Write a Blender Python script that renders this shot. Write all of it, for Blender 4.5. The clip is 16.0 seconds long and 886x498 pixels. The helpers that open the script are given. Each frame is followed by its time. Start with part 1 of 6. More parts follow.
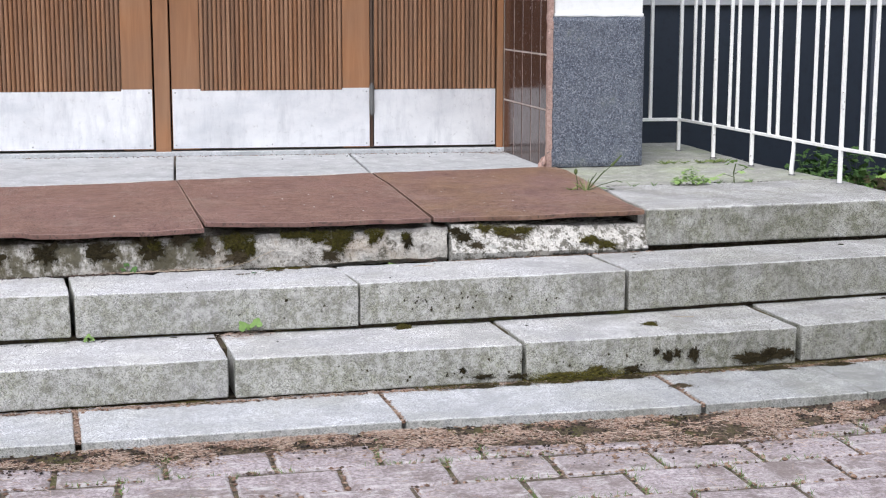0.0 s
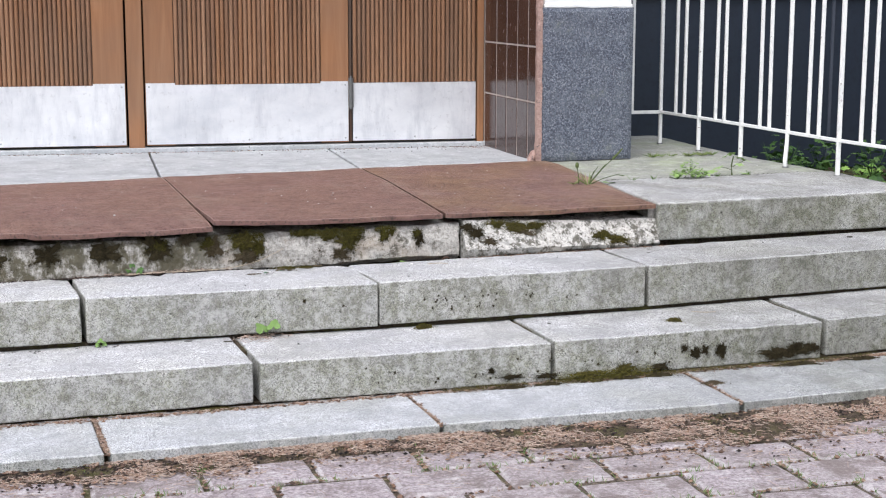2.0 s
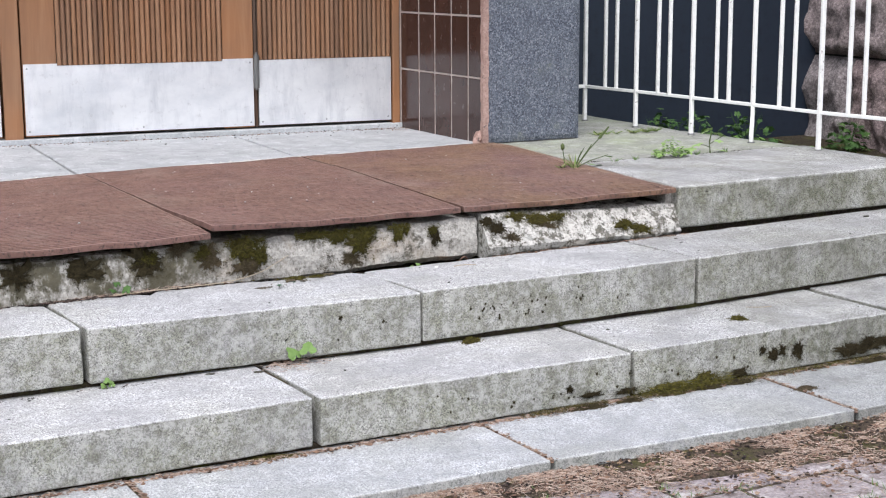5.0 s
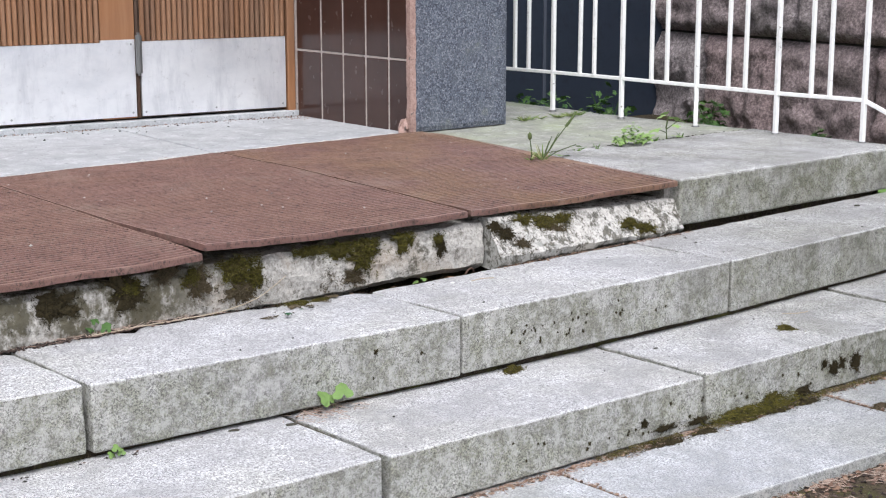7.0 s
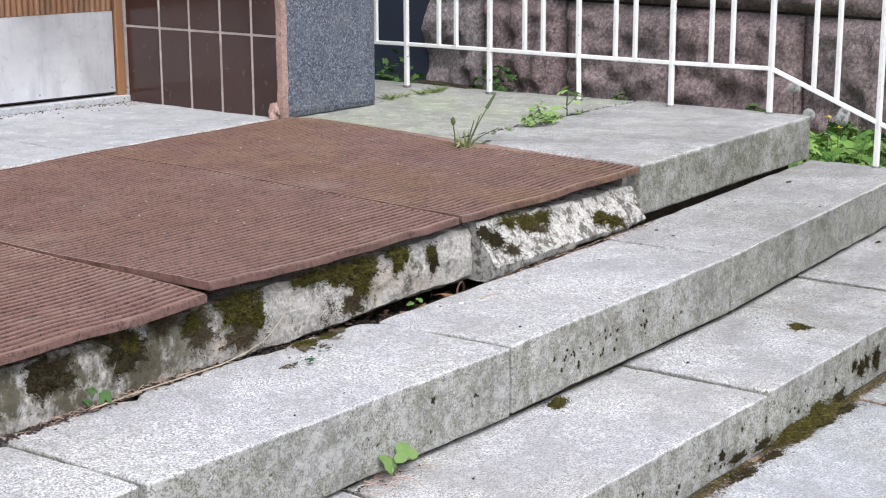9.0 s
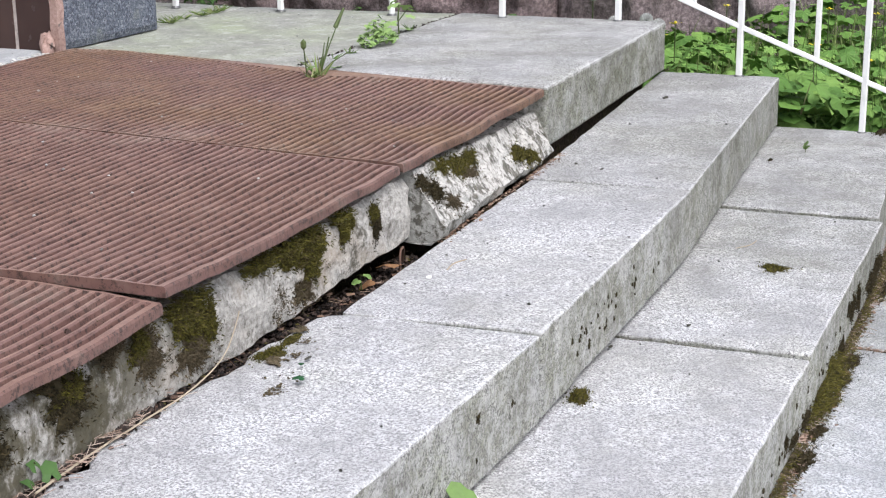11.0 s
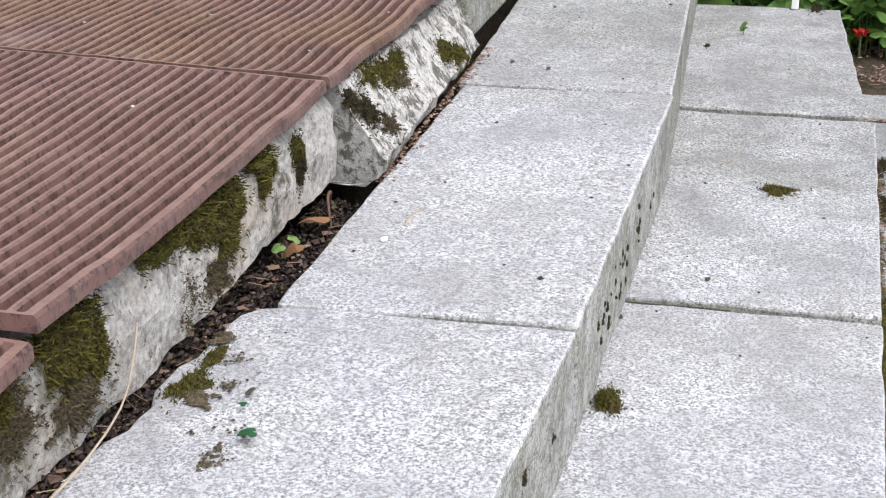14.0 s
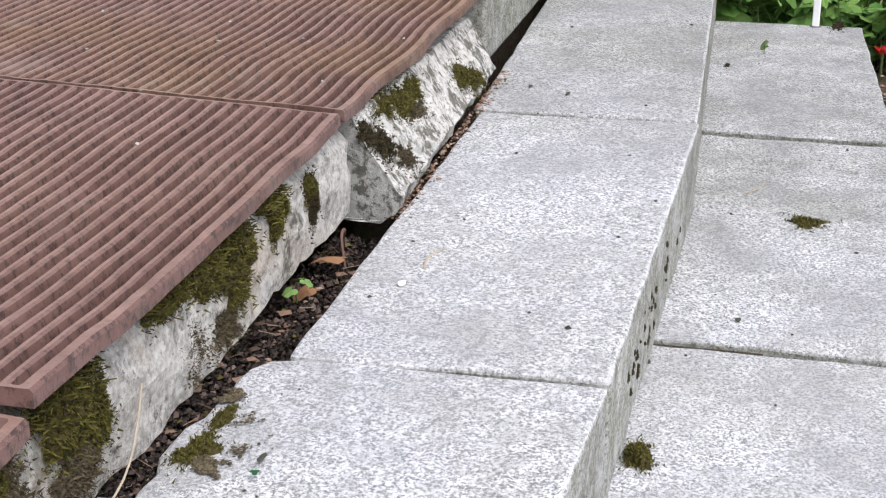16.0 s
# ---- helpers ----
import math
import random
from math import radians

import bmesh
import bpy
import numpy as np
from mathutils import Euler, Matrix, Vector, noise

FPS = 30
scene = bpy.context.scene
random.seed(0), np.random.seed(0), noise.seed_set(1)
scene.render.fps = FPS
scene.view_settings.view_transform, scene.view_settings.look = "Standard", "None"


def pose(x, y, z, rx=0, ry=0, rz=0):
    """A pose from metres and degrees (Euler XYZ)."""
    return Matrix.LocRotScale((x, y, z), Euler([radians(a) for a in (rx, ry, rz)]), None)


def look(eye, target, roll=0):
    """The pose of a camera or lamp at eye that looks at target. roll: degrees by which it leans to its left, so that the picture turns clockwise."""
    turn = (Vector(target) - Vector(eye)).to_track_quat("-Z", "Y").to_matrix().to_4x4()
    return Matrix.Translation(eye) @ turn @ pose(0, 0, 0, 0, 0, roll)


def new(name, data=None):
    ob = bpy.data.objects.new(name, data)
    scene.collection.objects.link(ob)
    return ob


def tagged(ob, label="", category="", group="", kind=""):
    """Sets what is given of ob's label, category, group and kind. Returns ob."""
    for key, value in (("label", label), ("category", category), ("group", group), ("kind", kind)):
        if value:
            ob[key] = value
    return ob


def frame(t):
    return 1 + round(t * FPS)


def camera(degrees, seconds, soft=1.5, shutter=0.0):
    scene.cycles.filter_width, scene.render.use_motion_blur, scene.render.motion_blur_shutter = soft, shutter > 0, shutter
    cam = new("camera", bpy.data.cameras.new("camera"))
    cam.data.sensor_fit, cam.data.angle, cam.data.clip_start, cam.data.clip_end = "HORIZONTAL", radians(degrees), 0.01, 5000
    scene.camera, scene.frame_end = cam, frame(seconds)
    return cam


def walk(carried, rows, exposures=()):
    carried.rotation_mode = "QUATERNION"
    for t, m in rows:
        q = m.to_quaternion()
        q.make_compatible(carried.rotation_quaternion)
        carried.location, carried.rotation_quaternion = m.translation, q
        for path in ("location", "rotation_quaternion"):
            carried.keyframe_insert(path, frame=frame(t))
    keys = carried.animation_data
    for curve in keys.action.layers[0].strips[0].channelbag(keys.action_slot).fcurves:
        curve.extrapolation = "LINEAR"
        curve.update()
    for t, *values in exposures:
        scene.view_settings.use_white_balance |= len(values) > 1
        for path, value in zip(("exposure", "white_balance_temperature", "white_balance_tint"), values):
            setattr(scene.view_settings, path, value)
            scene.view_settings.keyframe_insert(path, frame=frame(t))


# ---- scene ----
cam = camera(32.4, 16.0, soft=1.15)
PATH = [
    (0, (-1.603, -7.058, 0.812), (-1.298, -5.109, 0.482), 0.1),
    (0.5, (-1.654, -7.026, 0.811), (-1.345, -5.078, 0.481), 0.2),
    (1, (-1.761, -6.99, 0.818), (-1.427, -5.046, 0.486), 0.2),
    (1.5, (-1.868, -6.959, 0.812), (-1.491, -5.024, 0.478), 0.1),
    (2, (-1.953, -6.837, 0.792), (-1.528, -4.912, 0.456), 0.1),
    (2.5, (-1.996, -6.637, 0.792), (-1.537, -4.72, 0.461), 0.1),
    (3, (-2.101, -6.494, 0.77), (-1.603, -4.587, 0.431), 0.2),
    (3.5, (-2.28, -6.364, 0.772), (-1.723, -4.473, 0.432), 0.1),
    (6, (-2.867, -5.362, 0.71), (-1.933, -3.633, 0.336), -0.1),
    (6.5, (-2.947, -5.106, 0.71), (-1.941, -3.418, 0.336), -0.0),
    (7, (-3.074, -4.86, 0.698), (-1.986, -3.228, 0.306), -0.0),
    (7.5, (-3.154, -4.638, 0.692), (-1.969, -3.078, 0.29), -0.2),
    (8, (-3.202, -4.366, 0.686), (-1.942, -2.867, 0.279), -0.1),
    (8.5, (-3.271, -4.122, 0.69), (-1.93, -2.702, 0.257), -0.2),
    (9, (-3.338, -3.882, 0.716), (-1.914, -2.551, 0.268), -0.2),
    (9.5, (-3.325, -3.615, 0.691), (-1.817, -2.389, 0.218), -0.1),
    (12, (-2.92, -2.548, 0.576), (-1.154, -1.787, 0.027), -0.7),
    (12.5, (-2.818, -2.427, 0.554), (-1.027, -1.737, -0.007), -0.6),
    (13, (-2.699, -2.39, 0.513), (-0.929, -1.764, -0.179), -0.7),
    (13.5, (-2.607, -2.36, 0.48), (-0.845, -1.73, -0.227), -0.0),
    (14, (-2.543, -2.348, 0.493), (-0.786, -1.709, -0.217), -0.0),
    (14.5, (-2.496, -2.329, 0.502), (-0.74, -1.684, -0.205), 0.2),
    (15, (-2.484, -2.322, 0.507), (-0.729, -1.676, -0.202), 0.3),
    (15.5, (-2.467, -2.311, 0.51), (-0.71, -1.66, -0.19), 0.1),
    (16, (-2.45, -2.292, 0.504), (-0.693, -1.649, -0.202), 0.1),
]
walk(cam, [(t, look(e, g, r)) for t, e, g, r in PATH],
     exposures=[(0, 0.57, 6110, 12), (9.5, 0.61, 6110, 12), (12, 0.65, 6110, 12), (16, 0.65, 6110, 12)])

# ---- light: overcast day ----
SUN_DIR = Vector((-0.42, -0.68, 1.12)).normalized()
world = bpy.data.worlds.new("world")
scene.world = world
world.use_nodes = True
wn = world.node_tree
sky = wn.nodes.new("ShaderNodeTexSky")
sky.sky_type, sky.sun_disc = "NISHITA", False
sky.sun_elevation = math.asin(SUN_DIR.z)
sky.sun_rotation = math.atan2(SUN_DIR.x, SUN_DIR.y)
sky.air_density, sky.dust_density, sky.ozone_density = 1.0, 3.0, 1.0
cloud = wn.nodes.new("ShaderNodeHueSaturation")
cloud.inputs["Saturation"].default_value = 0.38
wn.links.new(sky.outputs[0], cloud.inputs["Color"])
back = wn.nodes["Background"]
wn.links.new(cloud.outputs[0], back.inputs["Color"])
back.inputs["Strength"].default_value = 0.15
sun = bpy.data.lights.new("sun", "SUN")
sun.energy, sun.angle, sun.color = 1.45, radians(35), (1.0, 0.97, 0.93)
new("sun", sun).matrix_world = look(SUN_DIR * 20, (0, 0, 0))


# ---- materials ----
class Mat:
    """A node material with short calls for its nodes."""

    def __init__(self, name, rough=0.8, metal=0.0, spec=0.4):
        self.m = bpy.data.materials.new(name)
        self.m.use_nodes = True
        self.t = self.m.node_tree
        self.b = self.t.nodes["Principled BSDF"]
        self.b.inputs["Roughness"].default_value = rough
        self.b.inputs["Metallic"].default_value = metal
        self.b.inputs["Specular IOR Level"].default_value = spec
        self.geo = self.t.nodes.new("ShaderNodeNewGeometry")

    def put(self, sock, val):
        if hasattr(val, "is_output"):
            self.t.links.new(val, sock)
        elif isinstance(val, (tuple, list)) and len(val) == 3 and sock.type == "RGBA":
            sock.default_value = (*val, 1)
        else:
            sock.default_value = val

    def pos(self, sx=1, sy=1, sz=1):
        n = self.t.nodes.new("ShaderNodeVectorMath")
        n.operation = "MULTIPLY"
        self.put(n.inputs[0], self.geo.outputs["Position"])
        n.inputs[1].default_value = (sx, sy, sz)
        return n.outputs[0]

    def noise(self, scale, detail=4, rough=0.6, vec=None, dist=0.0):
        n = self.t.nodes.new("ShaderNodeTexNoise")
        self.put(n.inputs["Vector"], vec if vec else self.geo.outputs["Position"])
        n.inputs["Scale"].default_value, n.inputs["Detail"].default_value = scale, detail
        n.inputs["Roughness"].default_value, n.inputs["Distortion"].default_value = rough, dist
        return n.outputs[0]

    def cells(self, scale, feature="F1", vec=None, out="Distance"):
        n = self.t.nodes.new("ShaderNodeTexVoronoi")
        n.feature = feature
        self.put(n.inputs["Vector"], vec if vec else self.geo.outputs["Position"])
        n.inputs["Scale"].default_value = scale
        return n.outputs[out]

    def ramp(self, fac, *stops):
        n = self.t.nodes.new("ShaderNodeValToRGB")
        e = n.color_ramp.elements
        while len(e) < len(stops):
            e.new(0.5)
        for i, (p, c) in enumerate(stops):
            c = (c, c, c) if isinstance(c, (int, float)) else c
            e[i].position, e[i].color = p, (*c, 1)
        self.put(n.inputs[0], fac)
        return n.outputs[0]

    def mix(self, fac, a, b, mode="MIX"):
        n = self.t.nodes.new("ShaderNodeMix")
        n.data_type, n.blend_type = "RGBA", mode
        self.put(n.inputs[0], fac)
        self.put(n.inputs[6], a)
        self.put(n.inputs[7], b)
        return n.outputs[2]

    def math(self, op, a, b=0.0):
        n = self.t.nodes.new("ShaderNodeMath")
        n.operation, n.use_clamp = op, op in ("MULTIPLY", "ADD", "SUBTRACT")
        self.put(n.inputs[0], a)
        self.put(n.inputs[1], b)
        return n.outputs[0]

    def normal_z(self):
        n = self.t.nodes.new("ShaderNodeSeparateXYZ")
        self.put(n.inputs[0], self.geo.outputs["Normal"])
        return n.outputs[2]

    def each(self):
        return self.t.nodes.new("ShaderNodeObjectInfo").outputs["Random"]

    def island(self):
        return self.geo.outputs["Random Per Island"]

    def colour(self, c):
        self.put(self.b.inputs["Base Color"], c)
        return self

    def bump(self, h, dist=0.003, strength=0.6):
        n = self.t.nodes.new("ShaderNodeBump")
        n.inputs["Distance"].default_value, n.inputs["Strength"].default_value = dist, strength
        self.put(n.inputs["Height"], h)
        self.put(self.b.inputs["Normal"], n.outputs[0])
        return self

    def rough(self, r):
        self.put(self.b.inputs["Roughness"], r)
        return self


def granite_mat(name, light, dark, algae, algae_amount, pits):
    """Weathered granite: salt-and-pepper grain, blotches, pale worn arrises, algae film and black lichen dots on upright faces."""
    k = Mat(name, 0.9, 0, 0.25)
    coarse, fine = k.noise(190, 4, 0.8), k.noise(400, 2, 0.7)
    mid = tuple(0.5 * (a + b) for a, b in zip(light, dark))
    bent = k.t.nodes.new("ShaderNodeVectorMath")
    bent.operation = "MULTIPLY_ADD"
    wob = k.t.nodes.new("ShaderNodeTexNoise")
    wob.inputs["Scale"].default_value = 130
    k.put(wob.inputs["Vector"], k.geo.outputs["Position"])
    k.put(bent.inputs[0], wob.outputs["Color"])
    bent.inputs[1].default_value = (0.008, 0.008, 0.008)
    k.put(bent.inputs[2], k.geo.outputs["Position"])
    crystal = k.cells(290, vec=bent.outputs[0], out="Color")
    bright = tuple(min(0.95, 1.5 * c) for c in light)
    grain = k.noise(235, 5, 0.88)
    base = k.ramp(grain, (0.42, tuple(0.5 * c for c in dark)), (0.47, dark), (0.495, mid), (0.52, light), (0.56, bright))
    base = k.mix(k.ramp(crystal, (0.15, 0.85), (0.22, 0.0)), base, tuple(0.6 * c for c in dark))
    base = k.mix(k.ramp(crystal, (0.72, 0.0), (0.78, 0.8)), base, bright)
    base = k.mix(k.ramp(fine, (0.56, 0.0), (0.64, 0.5)), base, bright)
    base = k.mix(k.ramp(k.noise(30, 5, 0.7), (0.45, 0.0), (0.62, 0.35)), base, tuple(0.62 * c for c in mid))
    base = k.mix(k.ramp(k.noise(4.5, 7, 0.7), (0.42, 0.0), (0.62, 0.60)), base, tuple(0.66 * c for c in mid))
    base = k.mix(k.ramp(k.noise(2.6, 6, 0.7), (0.46, 0.0), (0.64, 0.40)), base, k.mix(1.0, base, (0.88, 0.87, 0.75), "MULTIPLY"))
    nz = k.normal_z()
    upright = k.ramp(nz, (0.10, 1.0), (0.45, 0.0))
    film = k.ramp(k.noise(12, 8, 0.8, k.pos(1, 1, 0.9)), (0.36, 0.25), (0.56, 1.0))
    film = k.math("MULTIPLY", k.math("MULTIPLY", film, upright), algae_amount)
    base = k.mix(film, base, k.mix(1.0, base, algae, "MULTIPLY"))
    crust = k.math("MULTIPLY", k.ramp(k.noise(38, 7, 0.84), (0.49, 0.0), (0.58, 0.62)), k.ramp(nz, (0.2, 1.0), (0.8, 0.35)))
    base = k.mix(crust, base, (0.57, 0.56, 0.53))
    # darker towards the east, in uneven patches
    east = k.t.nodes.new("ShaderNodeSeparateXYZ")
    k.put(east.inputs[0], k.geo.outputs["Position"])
    east_dark = k.math("MULTIPLY", k.ramp(k.math("ADD", east.outputs[0], 0.8), (0.05, 0.0), (1.0, 1.0)), k.ramp(k.noise(5, 6, 0.7), (0.34, 0.35), (0.58, 0.95)))
    base = k.mix(east_dark, base, k.mix(1.0, base, (0.62, 0.62, 0.58), "MULTIPLY"))
    base = k.mix(k.math("MULTIPLY", k.each(), 0.12), base, tuple(0.8 * c for c in mid))
    worn = k.ramp(nz, (0.25, 0.0), (0.55, 0.6), (0.82, 0.6), (0.97, 0.0))
    part_y = k.t.nodes.new("ShaderNodeSeparateXYZ")
    k.put(part_y.inputs[0], k.geo.outputs["Normal"])
    worn = k.math("MULTIPLY", worn, k.ramp(k.noise(38, 6, 0.8), (0.42, 0.05), (0.58, 0.9)))
    worn = k.math("MULTIPLY", worn, k.ramp(k.math("MULTIPLY", part_y.outputs[1], -1.0), (0.2, 0.0), (0.4, 1.0)))
    base = k.mix(worn, base, (0.72, 0.72, 0.70))
    where = k.ramp(k.noise(3.1, 2, 0.5), (0.50, 0.0), (0.60, 1.0))
    dots = k.ramp(k.noise(46, 5, 0.75), (0.635, 0.0), (0.675, 1.0))
    base = k.mix(k.math("MULTIPLY", k.math("MULTIPLY", k.math("MULTIPLY", dots, where), upright), pits), base, (0.035, 0.033, 0.026))
    k.colour(base)
    h = k.math("ADD", k.math("MULTIPLY", coarse, 0.6), k.math("MULTIPLY", fine, 0.5))
    return k.bump(h, 0.006, 0.7).m


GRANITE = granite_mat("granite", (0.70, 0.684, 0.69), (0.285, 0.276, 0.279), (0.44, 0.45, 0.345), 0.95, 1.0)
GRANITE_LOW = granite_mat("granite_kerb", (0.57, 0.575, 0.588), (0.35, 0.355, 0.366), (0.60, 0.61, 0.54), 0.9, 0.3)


def concrete_mat(name, light, dark, green):
    k = Mat(name, 0.92, 0, 0.25)
    grain = k.noise(120, 5, 0.7)
    base = k.ramp(grain, (0.3, dark), (0.7, light))
    base = k.mix(k.ramp(k.noise(2.3, 5, 0.6), (0.42, 0.0), (0.68, green)), base, (0.33, 0.37, 0.22))
    base = k.mix(k.ramp(k.noise(6, 7, 0.72), (0.44, 0.0), (0.60, 0.55)), base, tuple(0.86 * c for c in dark))
    base = k.mix(k.ramp(k.noise(17, 6, 0.75), (0.54, 0.0), (0.64, 0.45)), base, tuple(min(0.8, 1.25 * c) for c in light))
    base = k.mix(k.ramp(k.noise(55, 2, 0.6), (0.66, 0.0), (0.70, 0.7)), base, (0.10, 0.10, 0.09))
    return k.colour(base).bump(grain, 0.003, 0.5).m


LANDING = concrete_mat("landing_concrete", (0.45, 0.445, 0.405), (0.24, 0.24, 0.21), 0.6)
THRESHOLD = concrete_mat("threshold_concrete", (0.56, 0.57, 0.58), (0.34, 0.35, 0.36), 0.06)


def mossy_concrete(name, lime, mottle, crust_on_top=False):
    """Crumbling old concrete: pale lime crust, black lichen in blotches, brown dirt."""
    k = Mat(name, 0.95, 0, 0.2)
    grain = k.noise(90, 6, 0.75)
    base = k.ramp(grain, (0.36, (0.22, 0.205, 0.18)), (0.5, (0.39, 0.37, 0.335)), (0.62, (0.60, 0.575, 0.525)))
    base = k.mix(k.ramp(k.noise(11, 6, 0.75), (0.47, 0.0), (0.58, 0.5)), base, (0.62, 0.595, 0.545))
    base = k.mix(k.ramp(k.noise(5, 4, 0.65), (0.50, 0.0), (0.64, 0.6)), base, (0.36, 0.28, 0.20))
    if crust_on_top:
        lime = k.math("MULTIPLY", k.ramp(k.normal_z(), (0.28, 0.05), (0.48, 1.0)), lime)
        base = k.mix(0.55, base, (0.33, 0.335, 0.31))
    base = k.mix(lime, base, k.ramp(grain, (0.40, (0.40, 0.375, 0.34)), (0.54, (0.72, 0.69, 0.64))))
    dark = k.ramp(k.noise(55, 4, 0.7), (0.3, (0.018, 0.018, 0.013)), (0.7, (0.095, 0.082, 0.052)))
    base = k.mix(k.ramp(k.noise(13, 9, 0.78), (0.56, 0.0), (0.63, 0.85)), base, dark)
    base = k.mix(k.ramp(k.noise(30, 7, 0.8), (mottle, 0.0), (mottle + 0.05, 0.8)), base, dark)
    base = k.mix(k.ramp(k.noise(120, 5, 0.75), (0.58, 0.0), (0.66, 0.6)), base, (0.11, 0.10, 0.075))
    west = k.t.nodes.new("ShaderNodeSeparateXYZ")
    k.put(west.inputs[0], k.geo.outputs["Position"])
    grown = k.math("MULTIPLY", k.ramp(k.math("MULTIPLY", west.outputs[0], -0.4), (0.55, 0.0), (0.68, 0.92)), k.ramp(k.noise(13, 7, 0.75, k.pos(1, 1, 0.7)), (0.41, 0.0), (0.53, 1.0)))
    base = k.mix(grown, base, k.mix(0.45, dark, (0.13, 0.115, 0.065)))
    k.colour(base)
    return k.bump(k.math("ADD", k.math("MULTIPLY", grain, 0.7), k.math("MULTIPLY", k.noise(200, 4, 0.7), 0.4)), 0.006, 0.8).m


COURSE = mossy_concrete("crumbling_concrete", 0.15, 0.60)
LIMED = mossy_concrete("limed_broken_concrete", 0.7, 0.50, True)


def rubber_mat(name, olive):
    """Ribbed rubber: dull sheen, paler worn crests, black grime in spots, olive dust tint with some sheen painted in.
    """
    k = Mat(name, 0.55, 0, 0.38)
    base = k.ramp(k.noise(9, 6, 0.65), (0.3, (0.118, 0.063, 0.052)), (0.5, (0.168, 0.092, 0.077)), (0.72, (0.215, 0.126, 0.106)))
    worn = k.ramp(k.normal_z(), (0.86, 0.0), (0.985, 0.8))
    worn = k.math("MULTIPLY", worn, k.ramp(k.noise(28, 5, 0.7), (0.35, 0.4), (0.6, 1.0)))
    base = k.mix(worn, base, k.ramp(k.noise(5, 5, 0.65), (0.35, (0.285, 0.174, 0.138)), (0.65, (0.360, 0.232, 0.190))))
    # olive dust, its multiplier kept bright to paint in part of the sheen
    dust_sheen = k.math("MULTIPLY", k.ramp(k.noise(2.2, 4, 0.6), (0.36, 0.0), (0.58, 1.0)), olive)
    base = k.mix(dust_sheen, base, k.mix(1.0, base, (1.0, 1.03, 0.78), "MULTIPLY"))
    base = k.mix(k.ramp(k.noise(160, 3, 0.7), (0.60, 0.0), (0.74, 0.3)), base, (0.26, 0.19, 0.17))
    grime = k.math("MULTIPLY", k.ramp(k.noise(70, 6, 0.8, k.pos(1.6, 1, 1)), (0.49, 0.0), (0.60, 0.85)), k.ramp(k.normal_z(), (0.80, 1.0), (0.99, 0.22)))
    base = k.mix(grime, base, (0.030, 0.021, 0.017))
    base = k.mix(k.ramp(k.noise(3.2, 6, 0.75), (0.54, 0.0), (0.66, 0.35)), base, (0.31, 0.24, 0.195))
    k.colour(base).rough(k.ramp(k.noise(20, 4), (0.3, 0.38), (0.7, 0.60)))
    return k.bump(k.noise(220, 4, 0.7), 0.0012, 0.5).m


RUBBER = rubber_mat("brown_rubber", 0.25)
RUBBER_OLIVE = rubber_mat("olive_brown_rubber", 0.95)


def wood_mat(name, a, b, c, each):
    k = Mat(name, 0.55, 0, 0.35)
    g = k.noise(26, 6, 0.65, k.pos(1, 1, 0.07), 0.5)
    base = k.ramp(g, (0.3, a), (0.5, b), (0.7, c))
    base = k.mix(k.ramp(k.noise(1.7, 3), (0.4, 0.0), (0.7, 0.4)), base, (0.16, 0.125, 0.095))
    if each:
        base = k.mix(0.42, base, k.ramp(k.each(), (0.0, (0.15, 0.090, 0.060)), (0.35, (0.26, 0.145, 0.090)), (0.7, (0.30, 0.145, 0.070)), (1.0, (0.38, 0.23, 0.145))))
        base = k.mix(k.ramp(k.noise(45, 4, 0.7, k.pos(1, 1, 0.25)), (0.70, 0.0), (0.74, 0.5)), base, (0.50, 0.36, 0.22))
    return k.colour(base).bump(g, 0.0015, 0.4).m


SLAT = wood_mat("weathered_slat_wood", (0.12, 0.056, 0.028), (0.25, 0.125, 0.062), (0.37, 0.205, 0.115), True)
STILE = wood_mat("varnished_stile_wood", (0.255, 0.112, 0.046), (0.315, 0.142, 0.060), (0.37, 0.180, 0.085), False)
DARK_BACK = Mat("dark_gap", 0.9).colour((0.016, 0.011, 0.008)).m
# recess wood far darker than the slats: shade of the gaps painted in
GROOVE = wood_mat("shade_groove_wood", (0.036, 0.019, 0.011), (0.055, 0.029, 0.017), (0.075, 0.040, 0.024), False)


def plate_mat():
    k = Mat("brushed_aluminium", 0.42, 0.7, 0.5)
    smear = k.noise(3.2, 6, 0.65, k.pos(1.0, 1.0, 1.6))
    base = k.ramp(smear, (0.30, (0.68, 0.69, 0.71)), (0.48, (0.80, 0.80, 0.81)), (0.7, (0.90, 0.90, 0.90)))
    base = k.mix(k.ramp(k.noise(9, 7, 0.7, k.pos(1.6, 1, 0.35)), (0.48, 0.0), (0.70, 0.45)), base, (0.45, 0.46, 0.49))
    base = k.mix(k.ramp(k.noise(30, 5, 0.7), (0.58, 0.0), (0.72, 0.4)), base, (0.36, 0.35, 0.34))
    k.colour(base).rough(k.ramp(k.noise(5, 6, 0.7), (0.3, 0.36), (0.7, 0.66)))
    return k.bump(k.noise(2.2, 3, 0.5), 0.006, 0.18).m


PLATE = plate_mat()
SCREW = Mat("dull_screw_steel", 0.5, 0.7).colour((0.42, 0.42, 0.42)).m
STEEL = Mat("grey_hinge_steel", 0.5, 0.6).colour((0.17, 0.17, 0.165)).m


